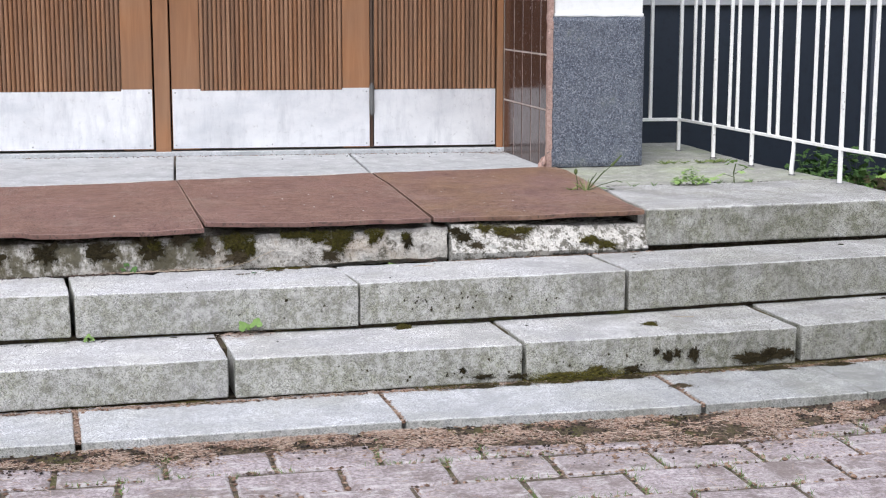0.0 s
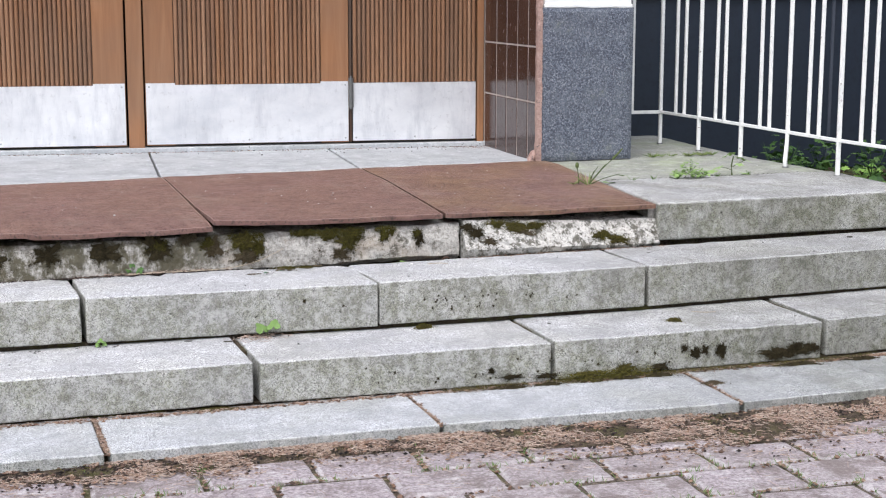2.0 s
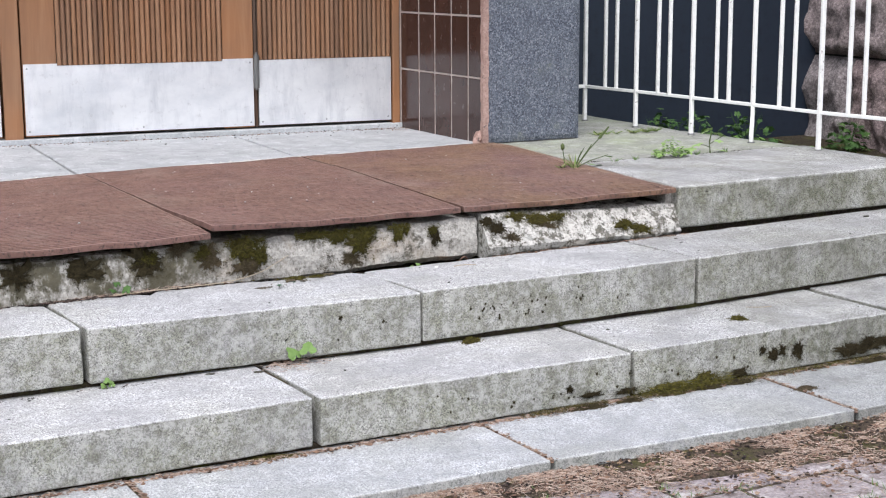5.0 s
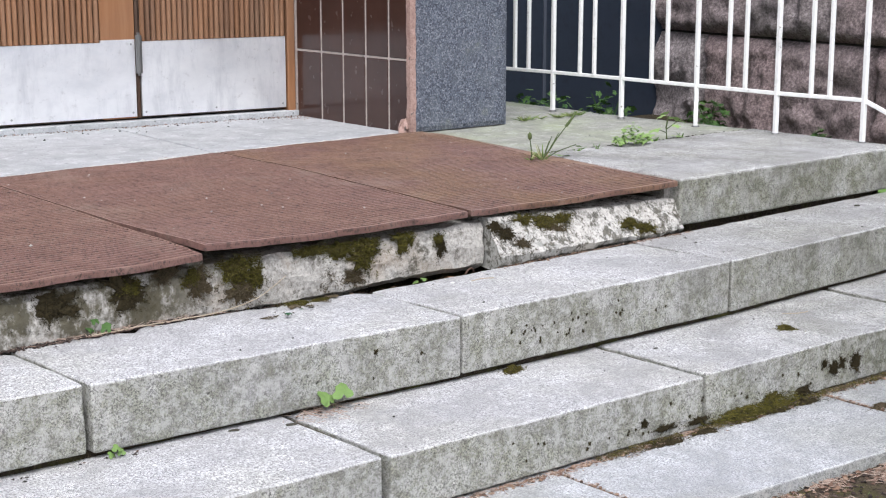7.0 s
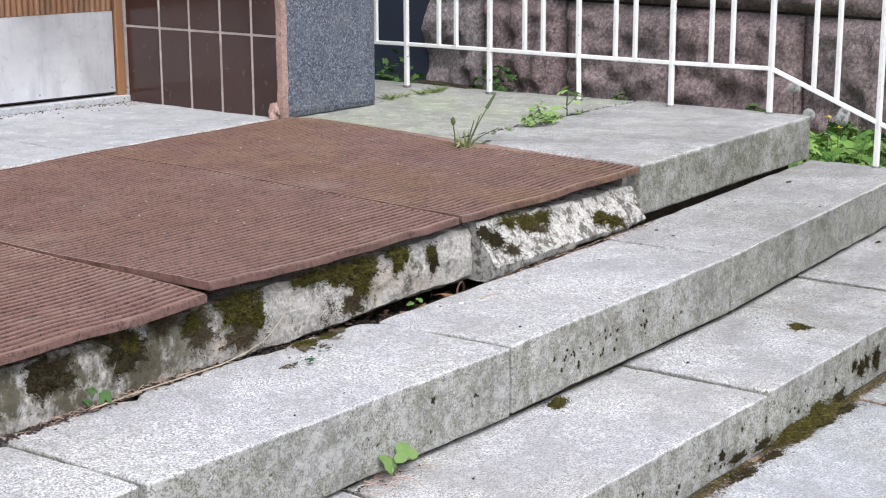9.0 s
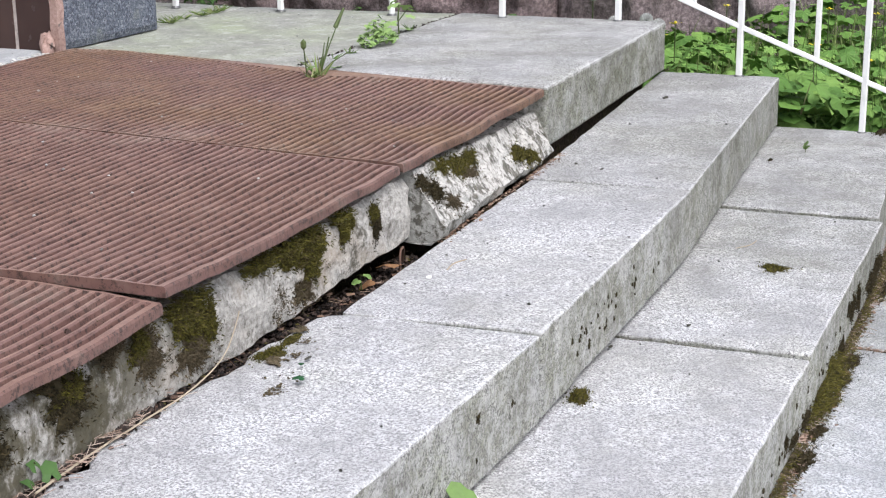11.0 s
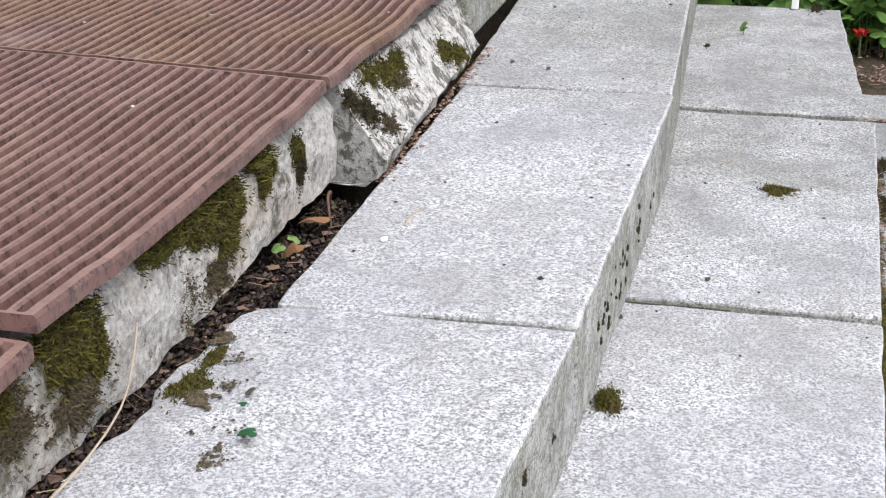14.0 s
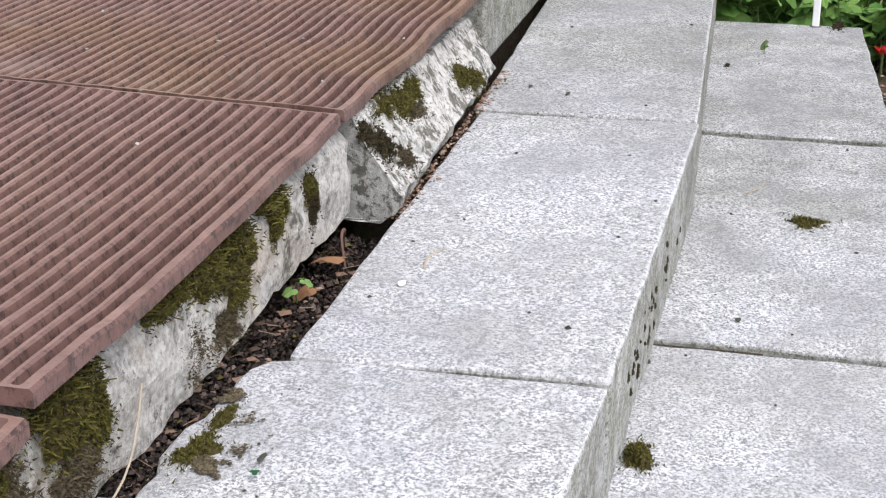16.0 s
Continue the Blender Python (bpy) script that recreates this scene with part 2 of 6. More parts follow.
def tile_mat():
    k = Mat("oxblood_tile", 0.16, 0, 0.4)
    base = k.ramp(k.noise(5, 4, 0.6), (0.3, (0.032, 0.015, 0.012)), (0.7, (0.058, 0.028, 0.022)))
    base = k.mix(k.math("MULTIPLY", k.each(), 0.5), base, (0.066, 0.038, 0.031))
    return k.colour(base).rough(k.ramp(k.noise(30, 4), (0.4, 0.13), (0.75, 0.32))).bump(k.noise(18, 2), 0.001, 0.3).m


TILE = tile_mat()
GROUT = concrete_mat("tile_grout", (0.56, 0.50, 0.46), (0.36, 0.31, 0.28), 0.0)
PINK = concrete_mat("pink_mortar", (0.52, 0.37, 0.32), (0.27, 0.17, 0.14), 0.0)


def terrazzo_mat():
    k = Mat("washed_stone_chips", 0.85, 0, 0.3)
    chips = k.cells(190, out="Color")
    base = k.ramp(chips, (0.0, (0.042, 0.049, 0.064)), (0.45, (0.104, 0.117, 0.148)), (0.72, (0.178, 0.196, 0.235)), (0.90, (0.29, 0.305, 0.335)))
    base = k.mix(k.ramp(k.noise(9, 6, 0.7), (0.44, 0.0), (0.66, 0.35)), base, (0.20, 0.213, 0.232))
    base = k.mix(k.ramp(k.noise(9, 5, 0.7), (0.62, 0.0), (0.74, 0.35)), base, (0.22, 0.235, 0.16))
    k.colour(base)
    return k.bump(k.cells(210), 0.004, 0.8).m


TERRAZZO = terrazzo_mat()


def paint_mat(name, col, dirt, rust):
    k = Mat(name, 0.5, 0, 0.4)
    base = k.mix(k.ramp(k.noise(22, 5, 0.7), (0.5, 0.0), (0.75, dirt)), col, tuple(0.55 * c for c in col))
    base = k.mix(k.ramp(k.noise(31, 5, 0.75), (0.65, 0.0), (0.69, rust)), base, (0.16, 0.10, 0.07))
    return k.colour(base).bump(k.noise(90, 3), 0.0008, 0.4).m


RAIL_PAINT = paint_mat("white_rail_paint", (0.82, 0.815, 0.79), 0.4, 0.95)
WHITE_WALL = paint_mat("white_plaster", (0.80, 0.80, 0.79), 0.25, 0.0)
NAVY = paint_mat("dark_navy_wall", (0.017, 0.024, 0.038), 0.7, 0.0)
JOINT_GREY = paint_mat("dull_blue_joint", (0.060, 0.070, 0.092), 0.5, 0.0)
LEDGE = paint_mat("grey_ledge", (0.36, 0.37, 0.39), 0.4, 0.0)


def rock_mat():
    k = Mat("red_grey_rock_face", 0.93, 0, 0.2)
    g = k.noise(48, 9, 0.82)
    base = k.ramp(g, (0.36, (0.095, 0.083, 0.086)), (0.5, (0.28, 0.243, 0.243)), (0.63, (0.54, 0.48, 0.475)))
    base = k.mix(k.ramp(k.each(), (0.2, 0.0), (0.9, 0.6)), base, k.mix(1.0, base, (1.10, 0.88, 0.85), "MULTIPLY"))
    base = k.mix(k.ramp(k.noise(3.0, 5), (0.5, 0.0), (0.7, 0.25)), base, (0.13, 0.118, 0.12))
    return k.colour(base).bump(k.math("ADD", k.math("MULTIPLY", g, 0.5), k.math("MULTIPLY", k.noise(14, 8, 0.78), 0.6)), 0.024, 1.0).m


ROCK = rock_mat()
MORTAR = concrete_mat("wall_mortar", (0.12, 0.11, 0.10), (0.05, 0.045, 0.04), 0.1)


def paver_mat():
    k = Mat("purple_grey_paver", 0.9, 0, 0.25)
    g = k.noise(90, 6, 0.78)
    base = k.ramp(g, (0.36, (0.20, 0.168, 0.175)), (0.5, (0.41, 0.350, 0.362)), (0.62, (0.62, 0.55, 0.56)))
    base = k.mix(k.ramp(k.each(), (0.0, 0.0), (1.0, 0.6)), base, k.mix(0.5, base, (0.36, 0.32, 0.30)))
    base = k.mix(k.ramp(k.noise(7, 7, 0.75), (0.47, 0.0), (0.58, 0.7)), base, (0.185, 0.148, 0.130))
    base = k.mix(k.ramp(k.noise(6, 8, 0.8, k.pos(0.8, 1.8, 1)), (0.55, 0.0), (0.61, 0.75)), base, (0.66, 0.63, 0.62))
    rim = k.ramp(k.normal_z(), (0.5, 0.0), (0.75, 0.55), (0.94, 0.55), (0.985, 0.0))
    base = k.mix(k.math("MULTIPLY", rim, k.ramp(k.noise(25, 5, 0.75), (0.42, 0.0), (0.56, 1.0))), base, (0.60, 0.57, 0.56))
    return k.colour(base).bump(g, 0.008, 0.8).m


PAVER = paver_mat()


def soil_mat(name, a, b, moss):
    k = Mat(name, 0.97, 0, 0.15)
    g = k.noise(70, 7, 0.8)
    base = k.ramp(g, (0.36, a), (0.64, b))
    base = k.mix(k.ramp(k.noise(230, 3, 0.7), (0.56, 0.0), (0.64, 0.7)), base, tuple(min(1.0, 2.2 * c) for c in b))
    base = k.mix(k.ramp(k.noise(8, 5, 0.7), (0.5, 0.0), (0.64, moss)), base, (0.10, 0.105, 0.025))
    return k.colour(base).bump(g, 0.012, 0.9).m


JOINT = soil_mat("sandy_joint_soil", (0.075, 0.060, 0.045), (0.22, 0.18, 0.14), 0.75)
SOIL = soil_mat("joint_soil", (0.040, 0.030, 0.022), (0.13, 0.10, 0.072), 0.5)
BED_SOIL = soil_mat("bed_soil", (0.020, 0.016, 0.011), (0.07, 0.055, 0.038), 0.6)


def varied(name, *cols, rough=0.8, fine=60, trans=0.0):
    """Many small pieces, each with a tone of its own."""
    k = Mat(name, rough, 0, 0.25)
    n = len(cols)
    base = k.ramp(k.island(), *[(i / max(1, n - 1), c) for i, c in enumerate(cols)])
    base = k.mix(k.ramp(k.noise(fine, 3), (0.35, 0.0), (0.7, 0.45)), base, k.mix(1.0, base, (0.62, 0.62, 0.62), "MULTIPLY"))
    k.b.inputs["Transmission Weight"].default_value = trans
    return k.colour(base).m


MOSS = varied("moss", (0.026, 0.024, 0.008), (0.074, 0.070, 0.013), (0.165, 0.145, 0.026), (0.052, 0.040, 0.016), (0.125, 0.112, 0.021), (0.030, 0.022, 0.010), rough=0.95)
MOSS_DARK = varied("dark_moss", (0.018, 0.015, 0.008), (0.042, 0.034, 0.016), (0.072, 0.054, 0.026), rough=0.95)
MOSS_BROWN = varied("brown_moss", (0.045, 0.036, 0.020), (0.095, 0.072, 0.042), (0.15, 0.12, 0.075), rough=0.95)
NEEDLE = varied("dry_needles", (0.26, 0.170, 0.130), (0.40, 0.285, 0.225), (0.55, 0.45, 0.37), (0.14, 0.095, 0.072))
LITTER = varied("leaf_litter", (0.06, 0.042, 0.031), (0.15, 0.09, 0.065), (0.25, 0.155, 0.105), (0.38, 0.28, 0.205))
DARK_LITTER = varied("dark_litter", (0.012, 0.010, 0.009), (0.024, 0.018, 0.015), (0.055, 0.037, 0.030), (0.030, 0.022, 0.018), (0.16, 0.115, 0.095))
LEAF = varied("celandine_leaves", (0.078, 0.170, 0.032), (0.135, 0.260, 0.052), (0.26, 0.41, 0.095), (0.100, 0.210, 0.040), (0.18, 0.32, 0.068), rough=0.6)
GRASS = varied("grass_blades", (0.080, 0.140, 0.030), (0.14, 0.22, 0.055), (0.22, 0.29, 0.09), (0.33, 0.33, 0.16), rough=0.7)
DARK_LEAF = varied("dark_leaf_scrap", (0.020, 0.085, 0.030), (0.028, 0.11, 0.04), rough=0.5)
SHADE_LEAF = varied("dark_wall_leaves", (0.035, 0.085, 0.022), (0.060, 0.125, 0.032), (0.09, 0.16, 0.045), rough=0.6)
PALE_LEAF = varied("pale_weed_leaves", (0.20, 0.32, 0.09), (0.30, 0.43, 0.15), (0.25, 0.38, 0.12), rough=0.6)
SPROUT = varied("fresh_green", (0.10, 0.18, 0.045), (0.17, 0.27, 0.08), (0.13, 0.215, 0.06), rough=0.6)
WEED_STEM = varied("weed_stem", (0.060, 0.085, 0.030), (0.11, 0.14, 0.05), rough=0.7)
YELLOW = varied("yellow_petals", (0.80, 0.60, 0.02), (0.85, 0.70, 0.04), rough=0.6)
RED = varied("red_petals", (0.65, 0.035, 0.02), (0.55, 0.02, 0.02), rough=0.5)
PAPPUS = varied("seed_fluff", (0.46, 0.46, 0.44), (0.58, 0.58, 0.55), rough=0.9)
TWIG = varied("pale_twig", (0.50, 0.42, 0.31), (0.42, 0.34, 0.24), rough=0.7)
PEBBLE = varied("pebble_stone", (0.30, 0.29, 0.27), (0.62, 0.61, 0.58), (0.16, 0.15, 0.14))
PALE_MORTAR = varied("pale_mortar_bits", (0.50, 0.49, 0.46), (0.66, 0.65, 0.62), (0.40, 0.38, 0.35))
WHITE_PEBBLE = varied("white_pebble_stone", (0.72, 0.71, 0.69), (0.78, 0.77, 0.75))
BARK = varied("dark_crumb", (0.035, 0.035, 0.030), (0.07, 0.065, 0.05))
DRY_LEAF = varied("dry_brown_leaf", (0.30, 0.15, 0.07), (0.36, 0.20, 0.10))


# ---- mesh helpers ----
def mesh_of(bm, name, material, smooth=False):
    me = bpy.data.meshes.new(name)
    bmesh.ops.recalc_face_normals(bm, faces=bm.faces)
    bm.to_mesh(me)
    bm.free()
    me.materials.append(material)
    if smooth:
        me.polygons.foreach_set("use_smooth", [True] * len(me.polygons))
    return me


def link(name, me, parent=None, label=""):
    ob = new(name, me)
    if parent:
        ob.parent = parent
    if label:
        ob["label"] = label
    return ob


def part(name, bm, material, parent=None, label="", smooth=False):
    return link(name, mesh_of(bm, name, material, smooth), parent, label)


def thing(name, label, category, group="", kind="", at=(0, 0, 0)):
    ob = new(name)
    ob.empty_display_size = 0.1
    ob.location = at
    return tagged(ob, label, category, group, kind)


def raw(name, verts, faces, material, parent=None, label="", smooth=False):
    me = bpy.data.meshes.new(name)
    me.from_pydata(verts, [], faces)
    me.update()
    me.materials.append(material)
    if smooth:
        me.polygons.foreach_set("use_smooth", [True] * len(me.polygons))
    return link(name, me, parent, label)


def box(x0, x1, y0, y1, z0, z1, bevel=0.0, bm=None, seg=1):
    out = bm or bmesh.new()
    made = bmesh.ops.create_cube(out, size=1)["verts"]
    for v in made:
        v.co = Vector((x0 + (v.co.x + 0.5) * (x1 - x0), y0 + (v.co.y + 0.5) * (y1 - y0), z0 + (v.co.z + 0.5) * (z1 - z0)))
    if bevel:
        edges = list({e for v in made for e in v.link_edges})
        bmesh.ops.bevel(out, geom=edges, offset=bevel, segments=seg, affect="EDGES")
    return out


def rod(bm, a, b, r, sides=6, r2=None):
    """A tapered rod from a to b."""
    a, b = Vector(a), Vector(b)
    m = Matrix.Translation((a + b) / 2) @ (b - a).to_track_quat("Z", "Y").to_matrix().to_4x4()
    bmesh.ops.create_cone(bm, cap_ends=True, segments=sides, radius1=r, radius2=r if r2 is None else r2, depth=(b - a).length, matrix=m)


def ticks(length, r, step):
    n = max(2, int(round((length - 2 * r) / step)))
    return [0, 0.35 * r, r] + [r + (length - 2 * r) * i / n for i in range(1, n)] + [length - r, length - 0.35 * r, length]


def block_bm(quad, z_top, z_bot, r=0.005, step=0.028, rough=0.0022, chip=0.0075, seed=0.0, sink=None, ragged=0.0):
    """A stone block on a plan quad (front left, front right, back right, back left) with rounded, chipped arrises."""
    fl, fr, br, bl = [Vector((*q, 0)) for q in quad]
    lx, ly, lz = (fr - fl).length, (bl - fl).length, z_top - z_bot
    xs, ys, zs = ticks(lx, r, step), ticks(ly, r, step * 1.3), ticks(lz, r, step)
    bm = bmesh.new()
    seen = {}

    def vert(a, b, c):
        key = (round(a, 5), round(b, 5), round(c, 5))
        if key in seen:
            return seen[key]
        world_pt = fl + (fr - fl) * (a / lx) + Vector((0, 0, z_bot + c))
        n1 = noise.noise(Vector((world_pt.x * 9 + seed, world_pt.y * 9 + b * 7, world_pt.z * 9)))
        n2 = noise.noise(Vector((world_pt.x * 31 + seed, b * 31, c * 31)))
        rr = r + chip * max(0.0, n1 * 0.8 + n2 * 0.5)
        p = Vector((a, b, c))
        q = Vector((min(max(a, rr), lx - rr), min(max(b, rr), ly - rr), min(max(c, rr), lz - rr)))
        d = p - q
        if d.length > 1e-9:
            p = q + d.normalized() * min(d.length, rr)
        p += Vector((noise.noise(p * 14 + Vector((seed, 1, 2))), noise.noise(p * 14 + Vector((seed, 9, 4))), noise.noise(p * 14 + Vector((seed, 3, 8))))) * rough
        near = max(0.0, 1 - (ly - p.y) / 0.10)
        if ragged and near:
            bite = max(0.0, noise.noise(Vector((p.x * 16, seed, 3))) + 0.6 * noise.noise(Vector((p.x * 47, seed, 8))))
            bite += 0.7 * max(0.0, 1 - (lx - p.x) / 0.07) ** 1.5
            p.y -= ragged * near * bite
            p.z -= 0.35 * ragged * near ** 3 * min(1.0, bite) * (p.z > lz * 0.5)
        u, w = p.x / lx, p.y / ly
        g = (fl * (1 - u) + fr * u) * (1 - w) + (bl * (1 - u) + br * u) * w
        z = z_bot + p.z + (sink(g.x, g.y) if sink else 0.0)
        seen[key] = bm.verts.new((g.x, g.y, z))
        return seen[key]

    def sheet(us, ws, f):
        for i in range(len(us) - 1):
            for j in range(len(ws) - 1):
                try:
                    bm.faces.new((f(us[i], ws[j]), f(us[i + 1], ws[j]), f(us[i + 1], ws[j + 1]), f(us[i], ws[j + 1])))
                except ValueError:
                    pass

    sheet(xs, ys, lambda a, b: vert(a, b, lz))
    sheet(xs, ys, lambda a, b: vert(a, b, 0))
    sheet(xs, zs, lambda a, c: vert(a, 0, c))
    sheet(xs, zs, lambda a, c: vert(a, ly, c))
    sheet(ys, zs, lambda b, c: vert(0, b, c))
    sheet(ys, zs, lambda b, c: vert(lx, b, c))
    return bm


def along(line, x):
    """The y of a plan polyline at x."""
    for (xa, ya), (xb, yb) in zip(line, line[1:]):
        if x <= xb or (xb, yb) == line[-1]:
            return ya + (yb - ya) * (x - xa) / (xb - xa)


rnd = random.Random(7)

# ---- ground and paving ----
bm = bmesh.new()
bmesh.ops.create_grid(bm, x_segments=2, y_segments=2, size=300)
bmesh.ops.translate(bm, verts=bm.verts, vec=(0, 0, -0.516))
ground = part("ground", bm, SOIL)
tagged(ground, "dark mossy soil under the paving and beds", "ground", kind="structure")
# ---- steps ----
S2 = [(-5.0, -2.25), (-3.05, -2.12), (-2.064, -2.045), (-1.095, -1.974), (-0.126, -1.874), (1.340, -1.636)]
S3 = [(-5.0, -2.64), (-2.5, -2.43), (-1.538, -2.350), (-0.58, -2.261), (0.41, -2.162), (1.425, -1.995)]
S4 = [(-5.0, -3.01), (-3.0, -2.82), (-2.003, -2.735), (-1.049, -2.650), (-0.101, -2.606), (0.571, -2.524), (1.60, -2.37)]
bm = bmesh.new()
core = [(-5.0, 0.75), (-5.0, -2.95), (-2.0, -2.68), (0.5, -2.47), (1.5, -2.33), (1.32, -1.75), (1.13, -1.25), (0.97, 0.0), (0.9, 1.1), (0.3, 1.1)]
lo = [bm.verts.new((x, y, -0.60)) for x, y in core]
hi = [bm.verts.new((x, y, -0.52)) for x, y in core]
bm.faces.new(hi)
for i in range(len(core)):
    bm.faces.new((lo[i], lo[(i + 1) % len(core)], hi[(i + 1) % len(core)], hi[i]))
steps = part("steps", bm, SOIL)
tagged(steps, "low flight of weathered granite block steps, uneven and gapped", "steps", kind="structure")
# rubble bed under each row, hidden behind the faces
for z0, z1, front, depth in ((-0.52, -0.462, S4, 0.10), (-0.52, -0.33, S3, 0.20), (-0.52, -0.30, S2, 0.42)):
    pts = [(x, along(front, x) + depth) for x in (-5.0, -3.0, -1.5, -0.1, 1.22)] + [(1.0, 0.9), (-5.0, 0.9)]
    bm = bmesh.new()
    a = [bm.verts.new((x, y, z0)) for x, y in pts]
    b = [bm.verts.new((x, y, z1)) for x, y in pts]
    bm.faces.new(b)
    for i in range(len(pts)):
        bm.faces.new((a[i], a[(i + 1) % len(pts)], b[(i + 1) % len(pts)], b[i]))
    part("bedding", bm, SOIL, steps)
# dark soil bars a little behind the faces, standing in for deep shade in the open bed joints
for line, z0, z1, ends in ((S2, -0.323, -0.3045, (-5.0, -3.05, -2.064, -1.095, -0.126, 1.30)), (S3, -0.459, -0.4455, (-5.0, -2.5, -1.538, -0.58, 0.41, 1.39))):
    pts = [(x, along(line, x) + 0.022) for x in ends] + [(x, along(line, x) + 0.25) for x in ends[::-1]]
    bm = bmesh.new()
    a = [bm.verts.new((x, y, z0)) for x, y in pts]
    b = [bm.verts.new((x, y, z1)) for x, y in pts]
    for f in [a[::-1], b] + [(a[i], a[(i + 1) % len(pts)], b[(i + 1) % len(pts)], b[i]) for i in range(len(pts))]:
        bm.faces.new(f)
    part("joint_earth", bm, BED_SOIL, steps)


def row_block(line, x0, x1, depth0, depth1, z_top, z_bot, mat, seed, tilt=0.0, skew=0.05, shift=0.0, **kw):
    quad = [(x0, along(line, x0) + shift), (x1, along(line, x1) + shift),
            (x1 - skew, along(line, x1) + depth1), (x0 - skew, along(line, x0) + depth0)]
    me = mesh_of(block_bm(quad, z_top, z_bot, seed=seed, sink=(lambda x, y: tilt * (x - x0)), **kw), "stone_block", mat, smooth=False)
    return link("stone_block", me, steps)


# second row
for x0, x1, d0, d1, tilt, seed in ((-5.0, -4.02, 0.36, 0.36, 0, 1), (-4.0, -3.06, 0.36, 0.36, 0, 2), (-3.045, -2.052, 0.362, 0.352, 0.004, 3),
                                   (-2.036, -1.0980, 0.352, 0.372, -0.004, 4), (-1.0910, -0.132, 0.330, 0.347, 0.002, 5)):
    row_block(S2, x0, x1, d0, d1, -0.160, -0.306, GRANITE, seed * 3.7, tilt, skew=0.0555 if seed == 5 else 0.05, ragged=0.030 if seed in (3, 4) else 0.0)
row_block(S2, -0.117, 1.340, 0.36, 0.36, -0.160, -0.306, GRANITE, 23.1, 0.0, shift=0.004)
# third row
for x0, x1, tilt, seed in ((-5.0, -4.3, 0, 6), (-4.28, -3.4, 0, 7), (-3.38, -2.5, 0, 8), (-2.485, -1.548, 0.004, 9), (-1.526, -0.587, -0.004, 10),
                           (-0.572, 0.400, 0.0, 11)):
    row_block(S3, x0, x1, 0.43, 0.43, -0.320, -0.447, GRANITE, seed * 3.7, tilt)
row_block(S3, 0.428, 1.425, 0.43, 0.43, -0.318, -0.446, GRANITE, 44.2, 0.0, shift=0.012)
# lowest row, nearly flush with the paving
for x0, x1, seed in ((-5.0, -4.0, 12), (-3.98, -3.04, 13), (-3.02, -1.990, 14), (-1.972, -1.036, 15), (-1.024, -0.084, 16), (-0.066, 0.50, 17), (0.505, 0.930, 18), (0.965, 1.17, 19)):
    row_block(S4, x0, x1, 0.46, 0.46, -0.456, -0.56, GRANITE_LOW, seed * 3.7, 0.0)

# ---- landing: top slab, concrete slabs, threshold ----
bm = bmesh.new()
box(-5.0, 0.05, -1.35, 0.80, -0.40, -0.062, bm=bm)
box(-5.0, 0.05, -1.20, 0.10, -0.40, -0.048, bm=bm)
plan = [(0.06, -1.39), (1.19, -1.255), (1.12, -0.60), (1.00, 0.05), (0.95, 1.10), (0.06, 1.10)]
for z_low, z_high, pts in ((-0.40, -0.150, plan), (-0.150, -0.092, [(0.06, -0.70), (1.10, -0.58)] + plan[3:])):
    lo = [bm.verts.new((x, y, z_low)) for x, y in pts]
    hi = [bm.verts.new((x, y, z_high)) for x, y in pts]
    for face in [lo[::-1], hi] + [(lo[i], lo[(i + 1) % len(pts)], hi[(i + 1) % len(pts)], hi[i]) for i in range(len(pts))]:
        bm.faces.new(face)
landing = part("landing", bm, SOIL)
tagged(landing, "raised entrance landing with worn concrete slabs", "landing", kind="structure")
me = mesh_of(block_bm([(0.068, -1.452), (1.238, -1.306), (1.180, -0.640), (0.058, -0.757)], 0.0, -0.147, r=0.009, chip=0.008, seed=91), "top_slab", GRANITE)
link("top_slab", me, landing)
for quad, seed in (([(0.062, -0.742), (1.172, -0.628), (1.050, 0.085), (0.058, 0.060)], 92), ([(0.50, 0.072), (1.048, 0.097), (1.00, 1.12), (0.49, 1.12)], 93)):
    me = mesh_of(block_bm(quad, -0.003, -0.09, r=0.006, seed=seed), "concrete_slab", LANDING)
    link("concrete_slab", me, landing)
MAT_BACK = [(-5.0, -0.95), (-2.6, -0.49), (-1.735, -0.319), (-0.853, -0.152), (0.0, -0.028), (0.1, -0.02)]
for x0, x1, seed in ((-5.0, -3.5, 94), (-3.49, -2.66, 95), (-2.65, -1.762, 96), (-1.752, -0.878, 97), (-0.866, -0.004, 98)):
    quad = [(x0 + 0.02, along(MAT_BACK, x0) - 0.0), (x1 + 0.02 * (x1 < -0.5), along(MAT_BACK, x1)), (x1, 0.80), (x0, 0.80)]
    me = mesh_of(block_bm(quad, 0.0, -0.06, r=0.005, step=0.08, chip=0.008, seed=seed), "threshold_slab", THRESHOLD)
    link("threshold_slab", me, landing)

# ---- crumbling course under the mats ----
COURSE_FRONT = [(-5.0, -1.98), (-3.0, -1.80), (-2.1, -1.700), (-1.6, -1.626), (-1.0, -1.560), (-0.722, -1.528)]


